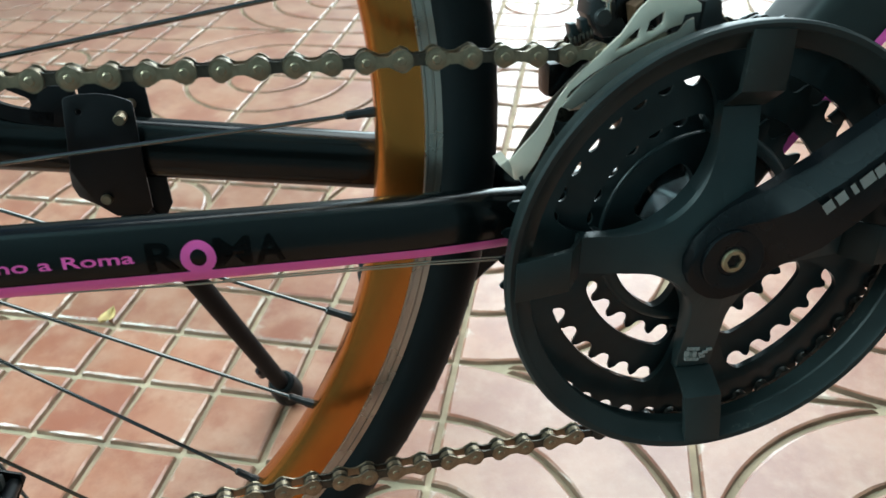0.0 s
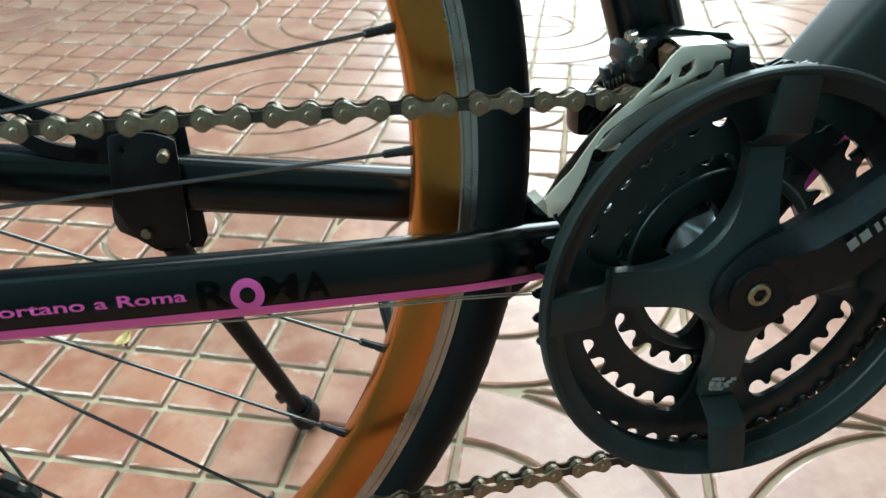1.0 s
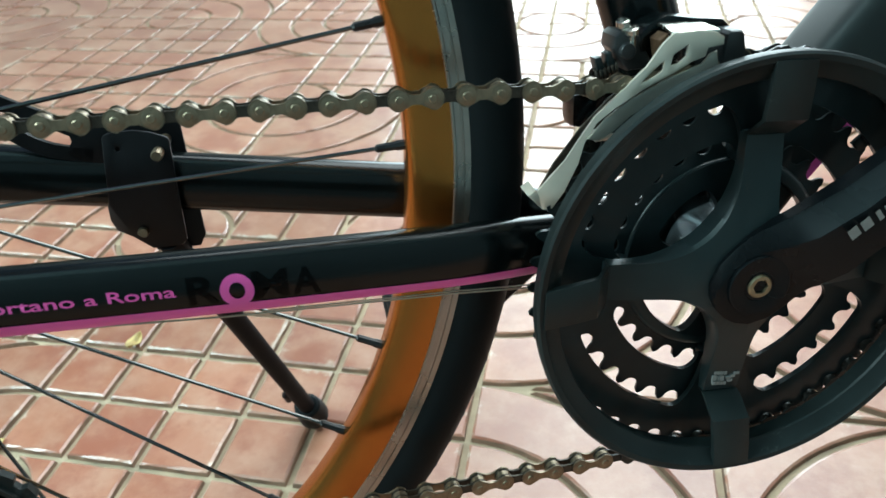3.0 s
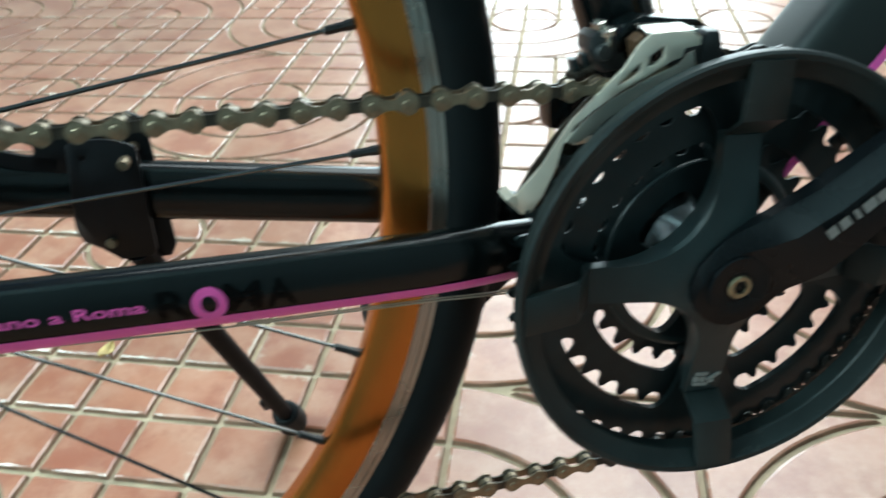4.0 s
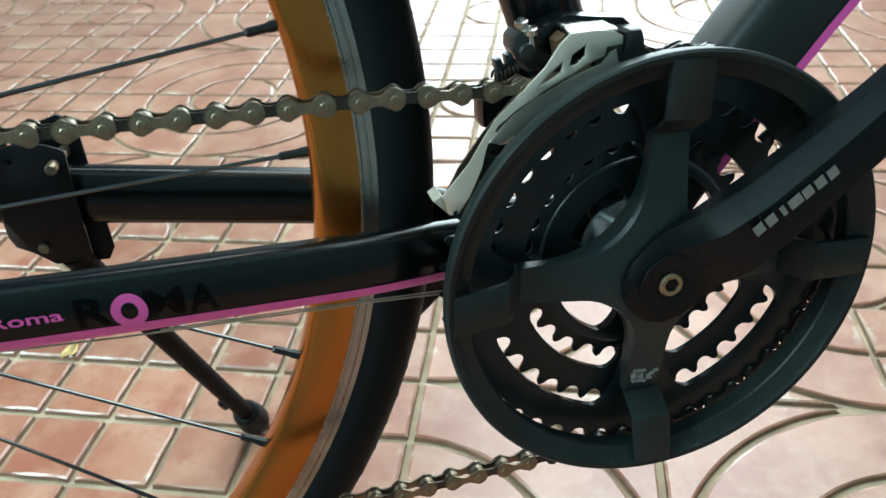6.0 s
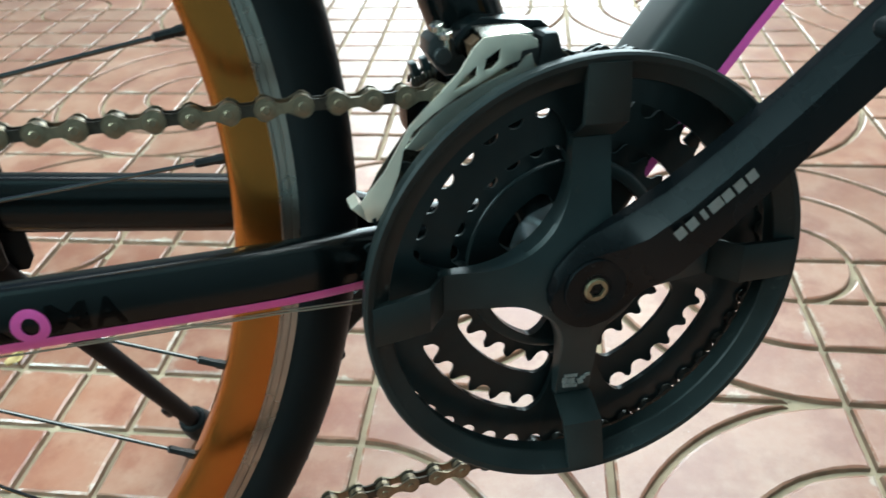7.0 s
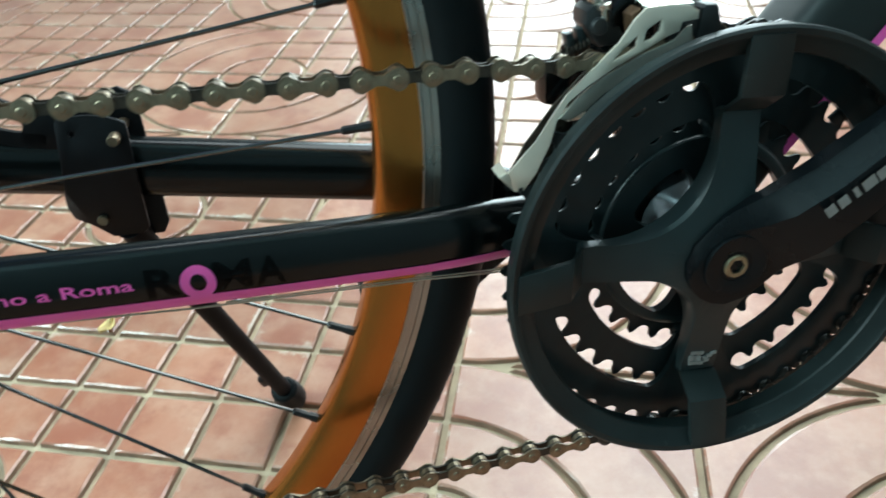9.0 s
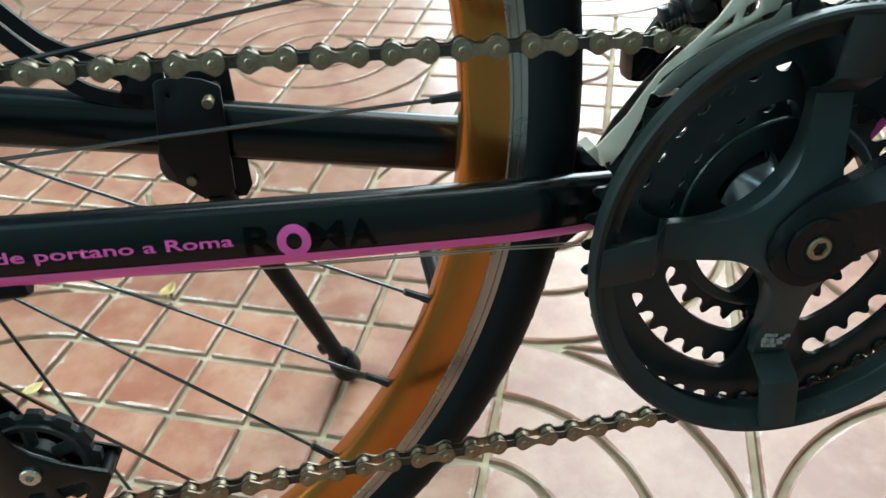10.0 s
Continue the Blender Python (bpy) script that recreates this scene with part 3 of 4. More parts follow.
part("spider", spider_mesh(), SPIDER, crankset, "dark four-armed spider", m=Matrix.Rotation(radians(2.5), 4, "Y"))
for k in range(4):
    a = radians(-2.5 + 90 * k)
    part("ring_bolt", lathe([(0.0, -0.0430), (0.0046, -0.0430), (0.0050, -0.0425), (0.0050, -0.0228), (0.0, -0.0228)], 14, (0.0520 * math.cos(a), 0.0520 * math.sin(a)), closed=False), RING, crankset)
part("chain_guard", lathe([(0.0911, -0.0535), (0.0902, -0.0542), (0.0906, -0.0553), (0.0967, -0.0583), (0.0978, -0.0599), (0.1002, -0.0603), (0.1013, -0.0593), (0.1015, -0.0573), (0.1011, -0.0533), (0.0985, -0.0518), (0.0945, -0.0515), (0.0936, -0.0500), (0.0931, -0.0458), (0.0925, -0.0454), (0.0918, -0.0458)], 200), PLASTIC, crankset, "scuffed black plastic chain guard")


def tab_mesh():
    """A bent bracket from an arm's end out to the guard."""
    prof = [(0.0646, -0.0410, 0.0092), (0.0652, -0.0462, 0.0093), (0.0735, -0.0572, 0.0096), (0.0860, -0.0592, 0.0095), (0.0980, -0.0604, 0.0094)]
    rings = []
    for r, y, w in prof:
        back = y + 0.0026 if r < 0.090 else y + 0.0038
        lean = max(0.0, (r - 0.068) / 0.030)
        lo, hi = -w + 0.0030 * lean, w + 0.0022 * lean
        rings.append([(r, y, lo), (r, y - 0.0003, lo + 0.0005), (r, y - 0.0003, hi - 0.0005), (r, y, hi), (r, back, hi), (r, back, lo)])
    return loft([[Vector(p) for p in ring] for ring in rings])


tab_me = None
for k in range(4):
    m = Matrix.Rotation(radians(2.5 - 90 * k), 4, "Y")
    if tab_me is None:
        ob = part("guard_bracket", tab_mesh(), PLASTIC, crankset, m=m)
        tab_me = ob.data
    else:
        put_mesh("guard_bracket", tab_me, None, crankset, smooth=False, m=m)

# small printed marks on the lower arm
for x, z, w, h in ((-0.0076, -0.0588, 0.0016, 0.0018), (-0.0056, -0.0590, 0.0016, 0.0018), (-0.0038, -0.0593, 0.0014, 0.0017), (-0.0020, -0.0596, 0.0014, 0.0017), (-0.0077, -0.0559, 0.0021, 0.0028), (-0.0057, -0.0563, 0.0006, 0.0023), (-0.0038, -0.0566, 0.0022, 0.0027), (-0.0074, -0.0530, 0.0012, 0.0016), (-0.0057, -0.0532, 0.0014, 0.0017), (-0.0040, -0.0535, 0.0014, 0.0017), (-0.0022, -0.0537, 0.0014, 0.0017), (-0.0003, -0.0569, 0.0022, 0.0013), (0.0018, -0.0560, 0.0024, 0.0014), (0.0038, -0.0547, 0.0026, 0.0014), (0.0005, -0.0584, 0.0026, 0.0013)):
    part("print_mark", box(x - w / 2, x + w / 2, -0.0466, -0.0450, z - h / 2, z + h / 2), PRINT, crankset, smooth=False)

# crank arm
CA = radians(41.5)
cd, cn = Vector((math.cos(CA), 0, math.sin(CA))), Vector((-math.sin(CA), 0, math.cos(CA)))


def crank_mesh():
    """A forged arm: round boss at the spindle, a wide chamfer along its upper edge."""
    # distance, upper edge and its y, front edge of the chamfer, front y, lower edge, back y
    rows = [(-0.0205, 0.0040, -0.0540, 0.0030, -0.0565, -0.0040, -0.050), (-0.0185, 0.0095, -0.0545, 0.0080, -0.0575, -0.0095, -0.050), (-0.0145, 0.0145, -0.0550, 0.0122, -0.0580, -0.0145, -0.050),
            (-0.0060, 0.0190, -0.0552, 0.0155, -0.0583, -0.0190, -0.050), (0.0030, 0.0200, -0.0554, 0.0150, -0.0585, -0.0200, -0.050), (0.0100, 0.0198, -0.0556, 0.0125, -0.0588, -0.0200, -0.050),
            (0.0150, 0.0190, -0.0558, 0.0100, -0.0605, -0.0196, -0.050), (0.0210, 0.0172, -0.0565, 0.0085, -0.0645, -0.0190, -0.050), (0.0300, 0.0153, -0.0585, 0.0072, -0.0700, -0.0180, -0.051),
            (0.0500, 0.0130, -0.0635, 0.0060, -0.0742, -0.0160, -0.054), (0.0800, 0.0120, -0.0680, 0.0055, -0.0772, -0.0140, -0.059), (0.1100, 0.0121, -0.0710, 0.0058, -0.0797, -0.0130, -0.064),
            (0.1400, 0.0128, -0.0735, 0.0066, -0.0818, -0.0126, -0.067), (0.1600, 0.0128, -0.0750, 0.0078, -0.0831, -0.0126, -0.068), (0.1720, 0.0122, -0.0765, 0.0082, -0.0837, -0.0120, -0.069),
            (0.1810, 0.0088, -0.0778, 0.0064, -0.0836, -0.0088, -0.071), (0.1855, 0.0040, -0.0785, 0.0028, -0.0825, -0.0040, -0.073)]
    rings = []
    for s, top, y_top, edge, y_front, low, y_back in rows:
        c = cd * s
        k = min(0.0008, (top - edge) * 0.4)
        line = [(low, y_front + 0.0012), (low + 0.0010, y_front), (edge - k, y_front), (edge + k * 0.5, y_front + k * 0.35), (top - k, y_top - k * 0.6), (top, y_top + k * 0.5), (top, y_back - 0.001), (top - 0.001, y_back), (low + 0.001, y_back), (low, y_back - 0.001)]
        rings.append([c + cn * w + Vector((0, y, 0)) for w, y in line])
    return loft(rings)


crank = part("crank_arm", crank_mesh(), CRANK, bicycle, "long black crank arm with grey print")
part("dust_cap", lathe([(0.0, -0.0592), (0.0070, -0.0592), (0.0074, -0.0596), (0.0128, -0.0601), (0.0140, -0.0601), (0.0145, -0.0596), (0.0145, -0.0540), (0.0, -0.0540)], 48, closed=False), CRANK, crank)
part("crank_bolt", disc_hex(0.0056, 0.0036, -0.0605, -0.0560, 0.004), BRASS, crank, "yellowish hexagon socket bolt")
tw = Vector((math.cos(radians(38.5)), 0, math.sin(radians(38.5))))
tn = Vector((-tw.z, 0, tw.x))
for k in range(7):
    s0 = 0.0395 + k * 0.0059
    wide = 0.0022 if k == 2 else (0.0062 if k == 3 else 0.0046)
    c = cd * (s0 + 0.001) + cn * (0.0022 - 0.0004 * k)
    bm = bmesh.new()
    y = -0.0730 - (s0 - 0.035) * 0.075 - 0.0014
    vs = [bm.verts.new(c + tw * a + tn * b + Vector((0, y, 0))) for a, b in ((-wide / 2, -0.0026), (wide / 2, -0.0026), (wide / 2, 0.0026), (-wide / 2, 0.0026))]
    bm.faces.new(vs)
    part("print_mark", bm, PRINT, crank, smooth=False)


def pedal_on(arm, at, out, half, reflecting, label):
    """A cage pedal on an arm: axle, body, cage bars and reflectors; out is -1 to the drive side."""
    def along(y0, y1):
        return (out * y0, out * y1) if out > 0 else (-y1, -y0)
    y0, y1 = along(0.083, 0.093)
    part("pedal_axle", lathe([(0.0, y0), (0.0078, y0), (0.0082, y0 + 0.0008), (0.0082, y1), (0.0, y1)], 12, (at.x, at.z), closed=False), CHROME, arm, "bare steel pedal axle")
    y0, y1 = along(0.098, 0.172)
    ped = part("pedal", box(at.x - half + 0.0055, at.x + half - 0.0055, y0, y1, at.z - 0.0070, at.z + 0.0110, 0.003), RUBBER, bicycle, label)
    y0, y1 = along(0.092, 0.180)
    for dx in (-half, half):
        for dz in (-0.0055, 0.0145):
            part("cage_bar", tube([(at.x + dx, y0, at.z + dz), (at.x + dx, y0 + 0.002, at.z + dz), (at.x + dx, y1 - 0.002, at.z + dz), (at.x + dx, y1, at.z + dz)], [0.0026, 0.0040, 0.0040, 0.0026], 12, up=Vector((0, 0, 1))), RUBBER, ped)
        a0, a1 = along(0.098, 0.174)
        part("cage_web", box(at.x + dx * 0.82 - 0.002, at.x + dx * 0.82 + 0.002, a0, a1, at.z - 0.0055, at.z + 0.0145, 0.0008), RUBBER, ped)
        a0, a1 = along(0.114, 0.158)
        if reflecting:
            part("reflector", box(at.x + dx * 0.93 - 0.002, at.x + dx * 0.93 + 0.002, a0, a1, at.z - 0.0020, at.z + 0.0110, 0.0008), AMBER, ped, "amber plastic reflector")


pedal_on(crank, Vector((0.127, 0, 0.1130)), -1, 0.0375, True, "black plastic pedal with amber reflectors")
FAR_END = Vector((-0.1300, 0, -0.1050))
fd = FAR_END.normalized()
fn = Vector((-fd.z, 0, fd.x))
far_rings = []
for s, o, w, ya, yb in ((-0.018, 0, 0.006, 0.050, 0.058), (-0.014, 0, 0.013, 0.048, 0.060), (0.0, 0, 0.0165, 0.046, 0.062), (0.014, -0.001, 0.0140, 0.048, 0.064), (0.030, -0.004, 0.0105, 0.056, 0.072), (0.080, -0.0105, 0.0082, 0.066, 0.080), (0.120, -0.0062, 0.0088, 0.072, 0.086), (0.150, -0.0012, 0.0092, 0.074, 0.087), (0.168, 0, 0.0112, 0.073, 0.085), (0.176, 0, 0.0085, 0.073, 0.083), (0.180, 0, 0.004, 0.074, 0.081)):
    c = fd * s + fn * o
    far_rings.append([c + fn * a * w + Vector((0, b, 0)) for a, b in ((-1, ya + 0.002), (-0.8, ya), (0.8, ya), (1, ya + 0.002), (1, yb - 0.002), (0.8, yb), (-0.8, yb), (-1, yb - 0.002))])
far_crank = part("far_crank_arm", loft(far_rings), CRANK, bicycle, "black crank arm on the far side")
part("spindle", lathe([(0.0, 0.030), (0.0085, 0.030), (0.0085, 0.050), (0.0, 0.050)], 20, closed=False), STEEL, bicycle)
pedal_on(far_crank, FAR_END + Vector((0.006, 0, 0)), 1, 0.0215, False, "black plastic pedal on the far side")

# chain
PITCH = 0.0127
UP_END = Vector((-0.1388, -0.0454, 0.0926))
udir = Vector((1.0, -0.0446, -0.0042)).normalized()


def link_plate(y0, y1, r_end, waist, half):
    outline = []
    for sx, a0 in ((1, -math.pi / 2), (-1, math.pi / 2)):
        for j in range(9):
            a = a0 + math.pi * j / 8
            outline.append((sx * half + r_end * math.cos(a), r_end * math.sin(a)))
        outline.append((sx * half * 0.25, sx * waist))
        outline.append((-sx * half * 0.25, sx * waist))
    return plate(outline, [], lambda x, z: (y0, y1))


def joined(bms):
    out = bmesh.new()
    for b in bms:
        me = bpy.data.meshes.new("piece")
        b.to_mesh(me)
        b.free()
        out.from_mesh(me)
        bpy.data.meshes.remove(me)
    return out


def roller_mesh():
    pin = lathe([(0.0, -0.0044), (0.0013, -0.0044), (0.0017, -0.0041), (0.0018, -0.0038), (0.0030, -0.0038), (0.0036, -0.0036), (0.0036, 0.0036), (0.0030, 0.0038), (0.0, 0.0042)], 14, closed=False)
    rol = lathe([(0.0, -0.0013), (0.0039, -0.0013), (0.0039, 0.0013), (0.0, 0.0013)], 16, closed=False)
    return joined([pin, rol])


outer_me = put("outer_link", joined([link_plate(-0.0036, -0.0026, 0.0044, 0.0019, PITCH / 2), link_plate(0.0026, 0.0036, 0.0044, 0.0019, PITCH / 2)]), STEEL)
inner_me = put("inner_link", joined([link_plate(-0.0025, -0.0015, 0.0040, 0.0021, PITCH / 2), link_plate(0.0015, 0.0025, 0.0040, 0.0021, PITCH / 2)]), STEEL_DARK)
pin_me = put("roller", roller_mesh(), STEEL)
OUTER, INNER, PIN = outer_me.data, inner_me.data, pin_me.data
# blacker copies of the link meshes
DARK_OUTER = OUTER.copy()
DARK_OUTER.materials.clear()
DARK_OUTER.materials.append(DARK_LINK)
DARK_PIN = PIN.copy()
DARK_PIN.materials.clear()
DARK_PIN.materials.append(DARK_LINK)
DARK_INNER = INNER.copy()
DARK_INNER.materials.clear()
DARK_INNER.materials.append(DARK_LINK)
for o in (outer_me, inner_me, pin_me):
    bpy.data.objects.remove(o)

# the chain's course: upper run, round the large ring, lower run to the jockey wheel
JOCKEY = (-0.338, -0.0640)
back = [UP_END + udir * PITCH * k for k in range(-24, 1)]
front = spline([back[-2], back[-1], UP_END + Vector((0.0254, -0.0004, -0.0002)), Vector((-0.085, -0.0440, 0.0908)), Vector((-0.055, -0.0405, 0.0898)), Vector((-0.025, -0.0388, 0.0940)), Vector((-0.004, -0.0385, 0.0970))], 500)
run, acc, prev = back[:], 0.0, back[-1]
go = False
for p in front:
    if not go:
        go = p.x >= back[-1].x
        continue
    acc += (p - prev).length
    prev = p
    if acc >= PITCH:
        run.append(p)
        acc = 0.0
start = math.atan2(run[-1].z, run[-1].x)
first_tooth = math.floor((math.degrees(start) - TOOTH - 3.75) / 7.5)
for k in range(32):
    a = radians(TOOTH + 3.75 + 7.5 * (first_tooth - 1 - k))
    if math.degrees(a) < -97:
        break
    RP = 0.0979 if a < 0 else 0.0960
    run.append(Vector((RP * math.cos(a), -0.0385, RP * math.sin(a))))
last = run[-1].copy()
low = [last, Vector((-0.10, -0.0420, -0.1000)), Vector((-0.20, -0.0480, -0.0985)), Vector((-0.325, -0.0550, -0.0960))]
fine = spline(low, 400)
acc, prev = 0.0, fine[0]
for p in fine[1:]:
    acc += (p - prev).length
    prev = p
    if acc >= PITCH:
        run.append(p)
        acc = 0.0
chain = tagged(new("chain"), "greasy grey steel chain over the large ring", "")
chain.parent = bicycle
for i, p in enumerate(run[:-1]):
    q = run[i + 1]
    d = (q - p)
    mid = (p + q) / 2
    x = d.normalized()
    y = (Vector((0, 1, 0)) - x * x.y).normalized()
    z = x.cross(y)
    m = Matrix((x, y, z)).transposed().to_4x4()
    m.translation = mid
    # links round the large ring use the blacker copies
    round_ring = (p.x > -0.02 and q.x > -0.02) or (p.z < -0.05 and p.x > -0.055)
    put_mesh("outer_link" if i % 2 else "inner_link", (DARK_OUTER if round_ring else OUTER) if i % 2 else (DARK_INNER if round_ring else INNER), None, chain, smooth=False, m=m)
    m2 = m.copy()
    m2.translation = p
    put_mesh("roller", DARK_PIN if round_ring else PIN, None, chain, smooth=False, m=m2)

# front mech: cage, linkage, clamp
def cage_depth(base, thick):
    def f(x, z):
        y = base - 0.010 * min(1, max(0, (x + 0.098) / 0.03))
        return y, y + thick
    return f


CAGE = [(-0.0950, 0.0462), (-0.0889, 0.0540), (-0.0842, 0.0600), (-0.0775, 0.0716), (-0.0735, 0.0784), (-0.0651, 0.0870), (-0.0536, 0.0970), (-0.0476, 0.1053), (-0.0433, 0.1091), (-0.0333, 0.1094), (-0.0254, 0.1084), (-0.0219, 0.1062), (-0.0219, 0.1032), (-0.0283, 0.1025), (-0.0292, 0.0992), (-0.0344, 0.0976), (-0.0424, 0.0936), (-0.0538, 0.0883), (-0.0653, 0.0819), (-0.0724, 0.0759), (-0.0766, 0.0681), (-0.0789, 0.0587), (-0.0840, 0.0465), (-0.0890, 0.0385), (-0.0925, 0.0383)]
HOLES = [[(-0.0555, 0.0907), (-0.0519, 0.0943), (-0.0464, 0.0988), (-0.0469, 0.0950), (-0.0503, 0.0928)], [(-0.0437, 0.0968), (-0.0425, 0.1010), (-0.0369, 0.1043), (-0.0374, 0.1000), (-0.0406, 0.0973)]]
front_mech = part("front_derailleur", plate(CAGE, HOLES, cage_depth(-0.0360, 0.0014), 0.0003), SILVER, bicycle, "silver pressed cage of the front derailleur")
LOWER = [(-0.0238, 0.101), (-0.0264, 0.1), (-0.0297, 0.0961), (-0.0453, 0.0907), (-0.0591, 0.0844), (-0.0686, 0.0776), (-0.0764, 0.0697), (-0.0716, 0.0685), (-0.0657, 0.0717), (-0.0585, 0.0775), (-0.0456, 0.0846), (-0.0271, 0.0921), (-0.0224, 0.0946)]
part("cage_rim", plate(LOWER, [], lambda x, z: (-0.0448, -0.0432), 0.0004), LIP, front_mech, "folded silver lip of the cage")
# inner plate made large and dark to stand in for the cage's shaded interior
INNERP = [(-0.0930, 0.0440), (-0.0860, 0.0560), (-0.0745, 0.0705), (-0.0625, 0.0820), (-0.0500, 0.0905), (-0.0340, 0.0965), (-0.0270, 0.0790), (-0.0430, 0.0720), (-0.0530, 0.0660), (-0.0610, 0.0540), (-0.0690, 0.0430), (-0.0740, 0.0370), (-0.0880, 0.0380)]
part("inner_cage", plate(INNERP, [], lambda x, z: (-0.0310, -0.0298), 0.0003), STEEL_DARK, front_mech, "inner plate of the cage, darkened as its shaded inside")
part("cage_tail", plate([(-0.0990, 0.0452), (-0.0955, 0.0474), (-0.0912, 0.0405), (-0.0925, 0.0384)], [], lambda x, z: (-0.0374, -0.0250), 0.0005), SILVER, front_mech, "bright folded end of the cage")
part("cage_spacer", plate([(-0.0721, 0.0697), (-0.0628, 0.0695), (-0.0621, 0.0670), (-0.0708, 0.0665)], [], lambda x, z: (-0.0400, -0.0310), 0.0006), SILVER, front_mech, "bright spacer between the cage plates")
st = Vector((-0.0330, 0.0, 0.0970))
sd = Vector((-0.0215, 0, 0.063)).normalized()
clamp_rings = []
for s in (-0.008, -0.007, 0.007, 0.008):
    r = 0.0176 if abs(s) < 0.0075 else 0.0171
    u, w = Vector((0, 1, 0)), sd.cross(Vector((0, 1, 0)))
    clamp_rings.append([st + sd * s + u * math.cos(a) * r + w * math.sin(a) * r for a in (2 * math.pi * k / 32 for k in range(32))])
part("clamp_band", loft(clamp_rings), PAINT, front_mech)
part("link_body", plate([(-0.0609, 0.1068), (-0.0585, 0.1088), (-0.0525, 0.1078), (-0.0488, 0.1053), (-0.0469, 0.1003), (-0.0430, 0.0930), (-0.0548, 0.0925), (-0.0585, 0.0972), (-0.0613, 0.1019)], [], lambda x, z: (-0.0310, -0.0150), 0.0016), CAST, front_mech, "black linkage body")
part("link_arm", plate([(-0.0522, 0.1030), (-0.0503, 0.1071), (-0.0462, 0.1112), (-0.0397, 0.1137), (-0.0260, 0.1117), (-0.0143, 0.1104), (-0.0112, 0.1076), (-0.0120, 0.1050), (-0.0238, 0.1040), (-0.0420, 0.1040), (-0.0468, 0.1000), (-0.0505, 0.0978)], [], lambda x, z: (-0.0310, -0.0170), 0.0012), PAINT, front_mech, "black curved link over the cage")
bm = bmesh.new()
rows = [[bm.verts.new((x, y, z + dz)) for x, y, z in ((-0.0440, -0.0452, 0.1094), (-0.0438, -0.0395, 0.1108), (-0.0435, -0.0300, 0.1112), (-0.0246, -0.0300, 0.1106), (-0.0240, -0.0395, 0.1103), (-0.0234, -0.0452, 0.1090))] for dz in (-0.0012, 0.0)]
bm.faces.new(rows[0][::-1])
bm.faces.new(rows[1])
for k in range(6):
    bm.faces.new((rows[0][k], rows[0][(k + 1) % 6], rows[1][(k + 1) % 6], rows[1][k]))
bmesh.ops.bevel(bm, geom=bm.edges[:], offset=0.0003, segments=1, affect="EDGES")
part("link_bridge", plate([(-0.0300, 0.1030), (-0.0180, 0.1040), (-0.0170, 0.0930), (-0.0290, 0.0920)], [], lambda x, z: (-0.0425, -0.0330), 0.0008), CAST, front_mech)
part("cage_flange", bm, CHROME, front_mech, "bright folded top of the cage")
part("flange_block", plate([(-0.0475, 0.1060), (-0.0440, 0.1085), (-0.0420, 0.1060), (-0.0425, 0.1000), (-0.0460, 0.0985)], [], lambda x, z: (-0.0420, -0.0330), 0.0006), RUST, front_mech, "brown stained pivot")
part("link_lever", plate([(-0.0194, 0.1066), (-0.0180, 0.1079), (-0.0129, 0.1078), (-0.0119, 0.1060), (-0.0104, 0.0990), (-0.0116, 0.0974), (-0.0149, 0.0960), (-0.0205, 0.0949)], [], lambda x, z: (-0.0440, -0.0300), 0.0014), CAST, front_mech, "grey cast pivot block")
part("pivot_pin", lathe([(0.0, -0.0335), (0.0030, -0.0335), (0.0034, -0.0328), (0.0034, -0.0305), (0.0, -0.0305)], 16, (-0.0560, 0.1010), closed=False), CAST, front_mech)
for x, z, y in ((-0.0560, 0.1098, -0.0275), (-0.0535, 0.1072, -0.0315)):
    part("adjuster_screw", tube([(x, y, z - 0.005), (x - 0.0006, y - 0.0002, z + 0.0004), (x - 0.0006, y - 0.0002, z + 0.0006), (x - 0.0010, y - 0.0006, z + 0.0026), (x - 0.0011, y - 0.0007, z + 0.0030)], [0.0014, 0.0014, 0.0029, 0.0028, 0.0022], 14), CHROME, front_mech, "small silver adjusting screw")
for k in range(2):
    x = -0.0668 + 0.0046 * k
    part("screw_tip", plate([(x - 0.0008, 0.0935 + 0.001 * k), (x - 0.0018, 0.0985 + 0.0015 * k), (x + 0.0006, 0.0990 + 0.0015 * k), (x + 0.0030, 0.0935 + 0.001 * k)], [], lambda x, z: (-0.0300, -0.0230), 0.0006), RING, front_mech)
coil = [(-0.0685 + 0.0100 * t / 60, -0.0270 + 0.0032 * math.cos(t * 0.63), 0.0905 + 0.004 * t / 60 + 0.0032 * math.sin(t * 0.63)) for t in range(61)]
part("return_spring", tube(coil, 0.0007, 6, up=Vector((1, 0, 0))), STEEL_DARK, front_mech, "small coiled wire spring")
part("barrel_arm", plate([(-0.0618, 0.0653), (-0.0518, 0.0623), (-0.0378, 0.0783), (-0.0330, 0.0960), (-0.0458, 0.0883)], [], lambda x, z: (0.0100, 0.0240), 0.0010), PAINT, front_mech)
part("cable_anchor", box(-0.0650, -0.0520, 0.0060, 0.0240, 0.0585, 0.0760, 0.0045), PAINT, front_mech)

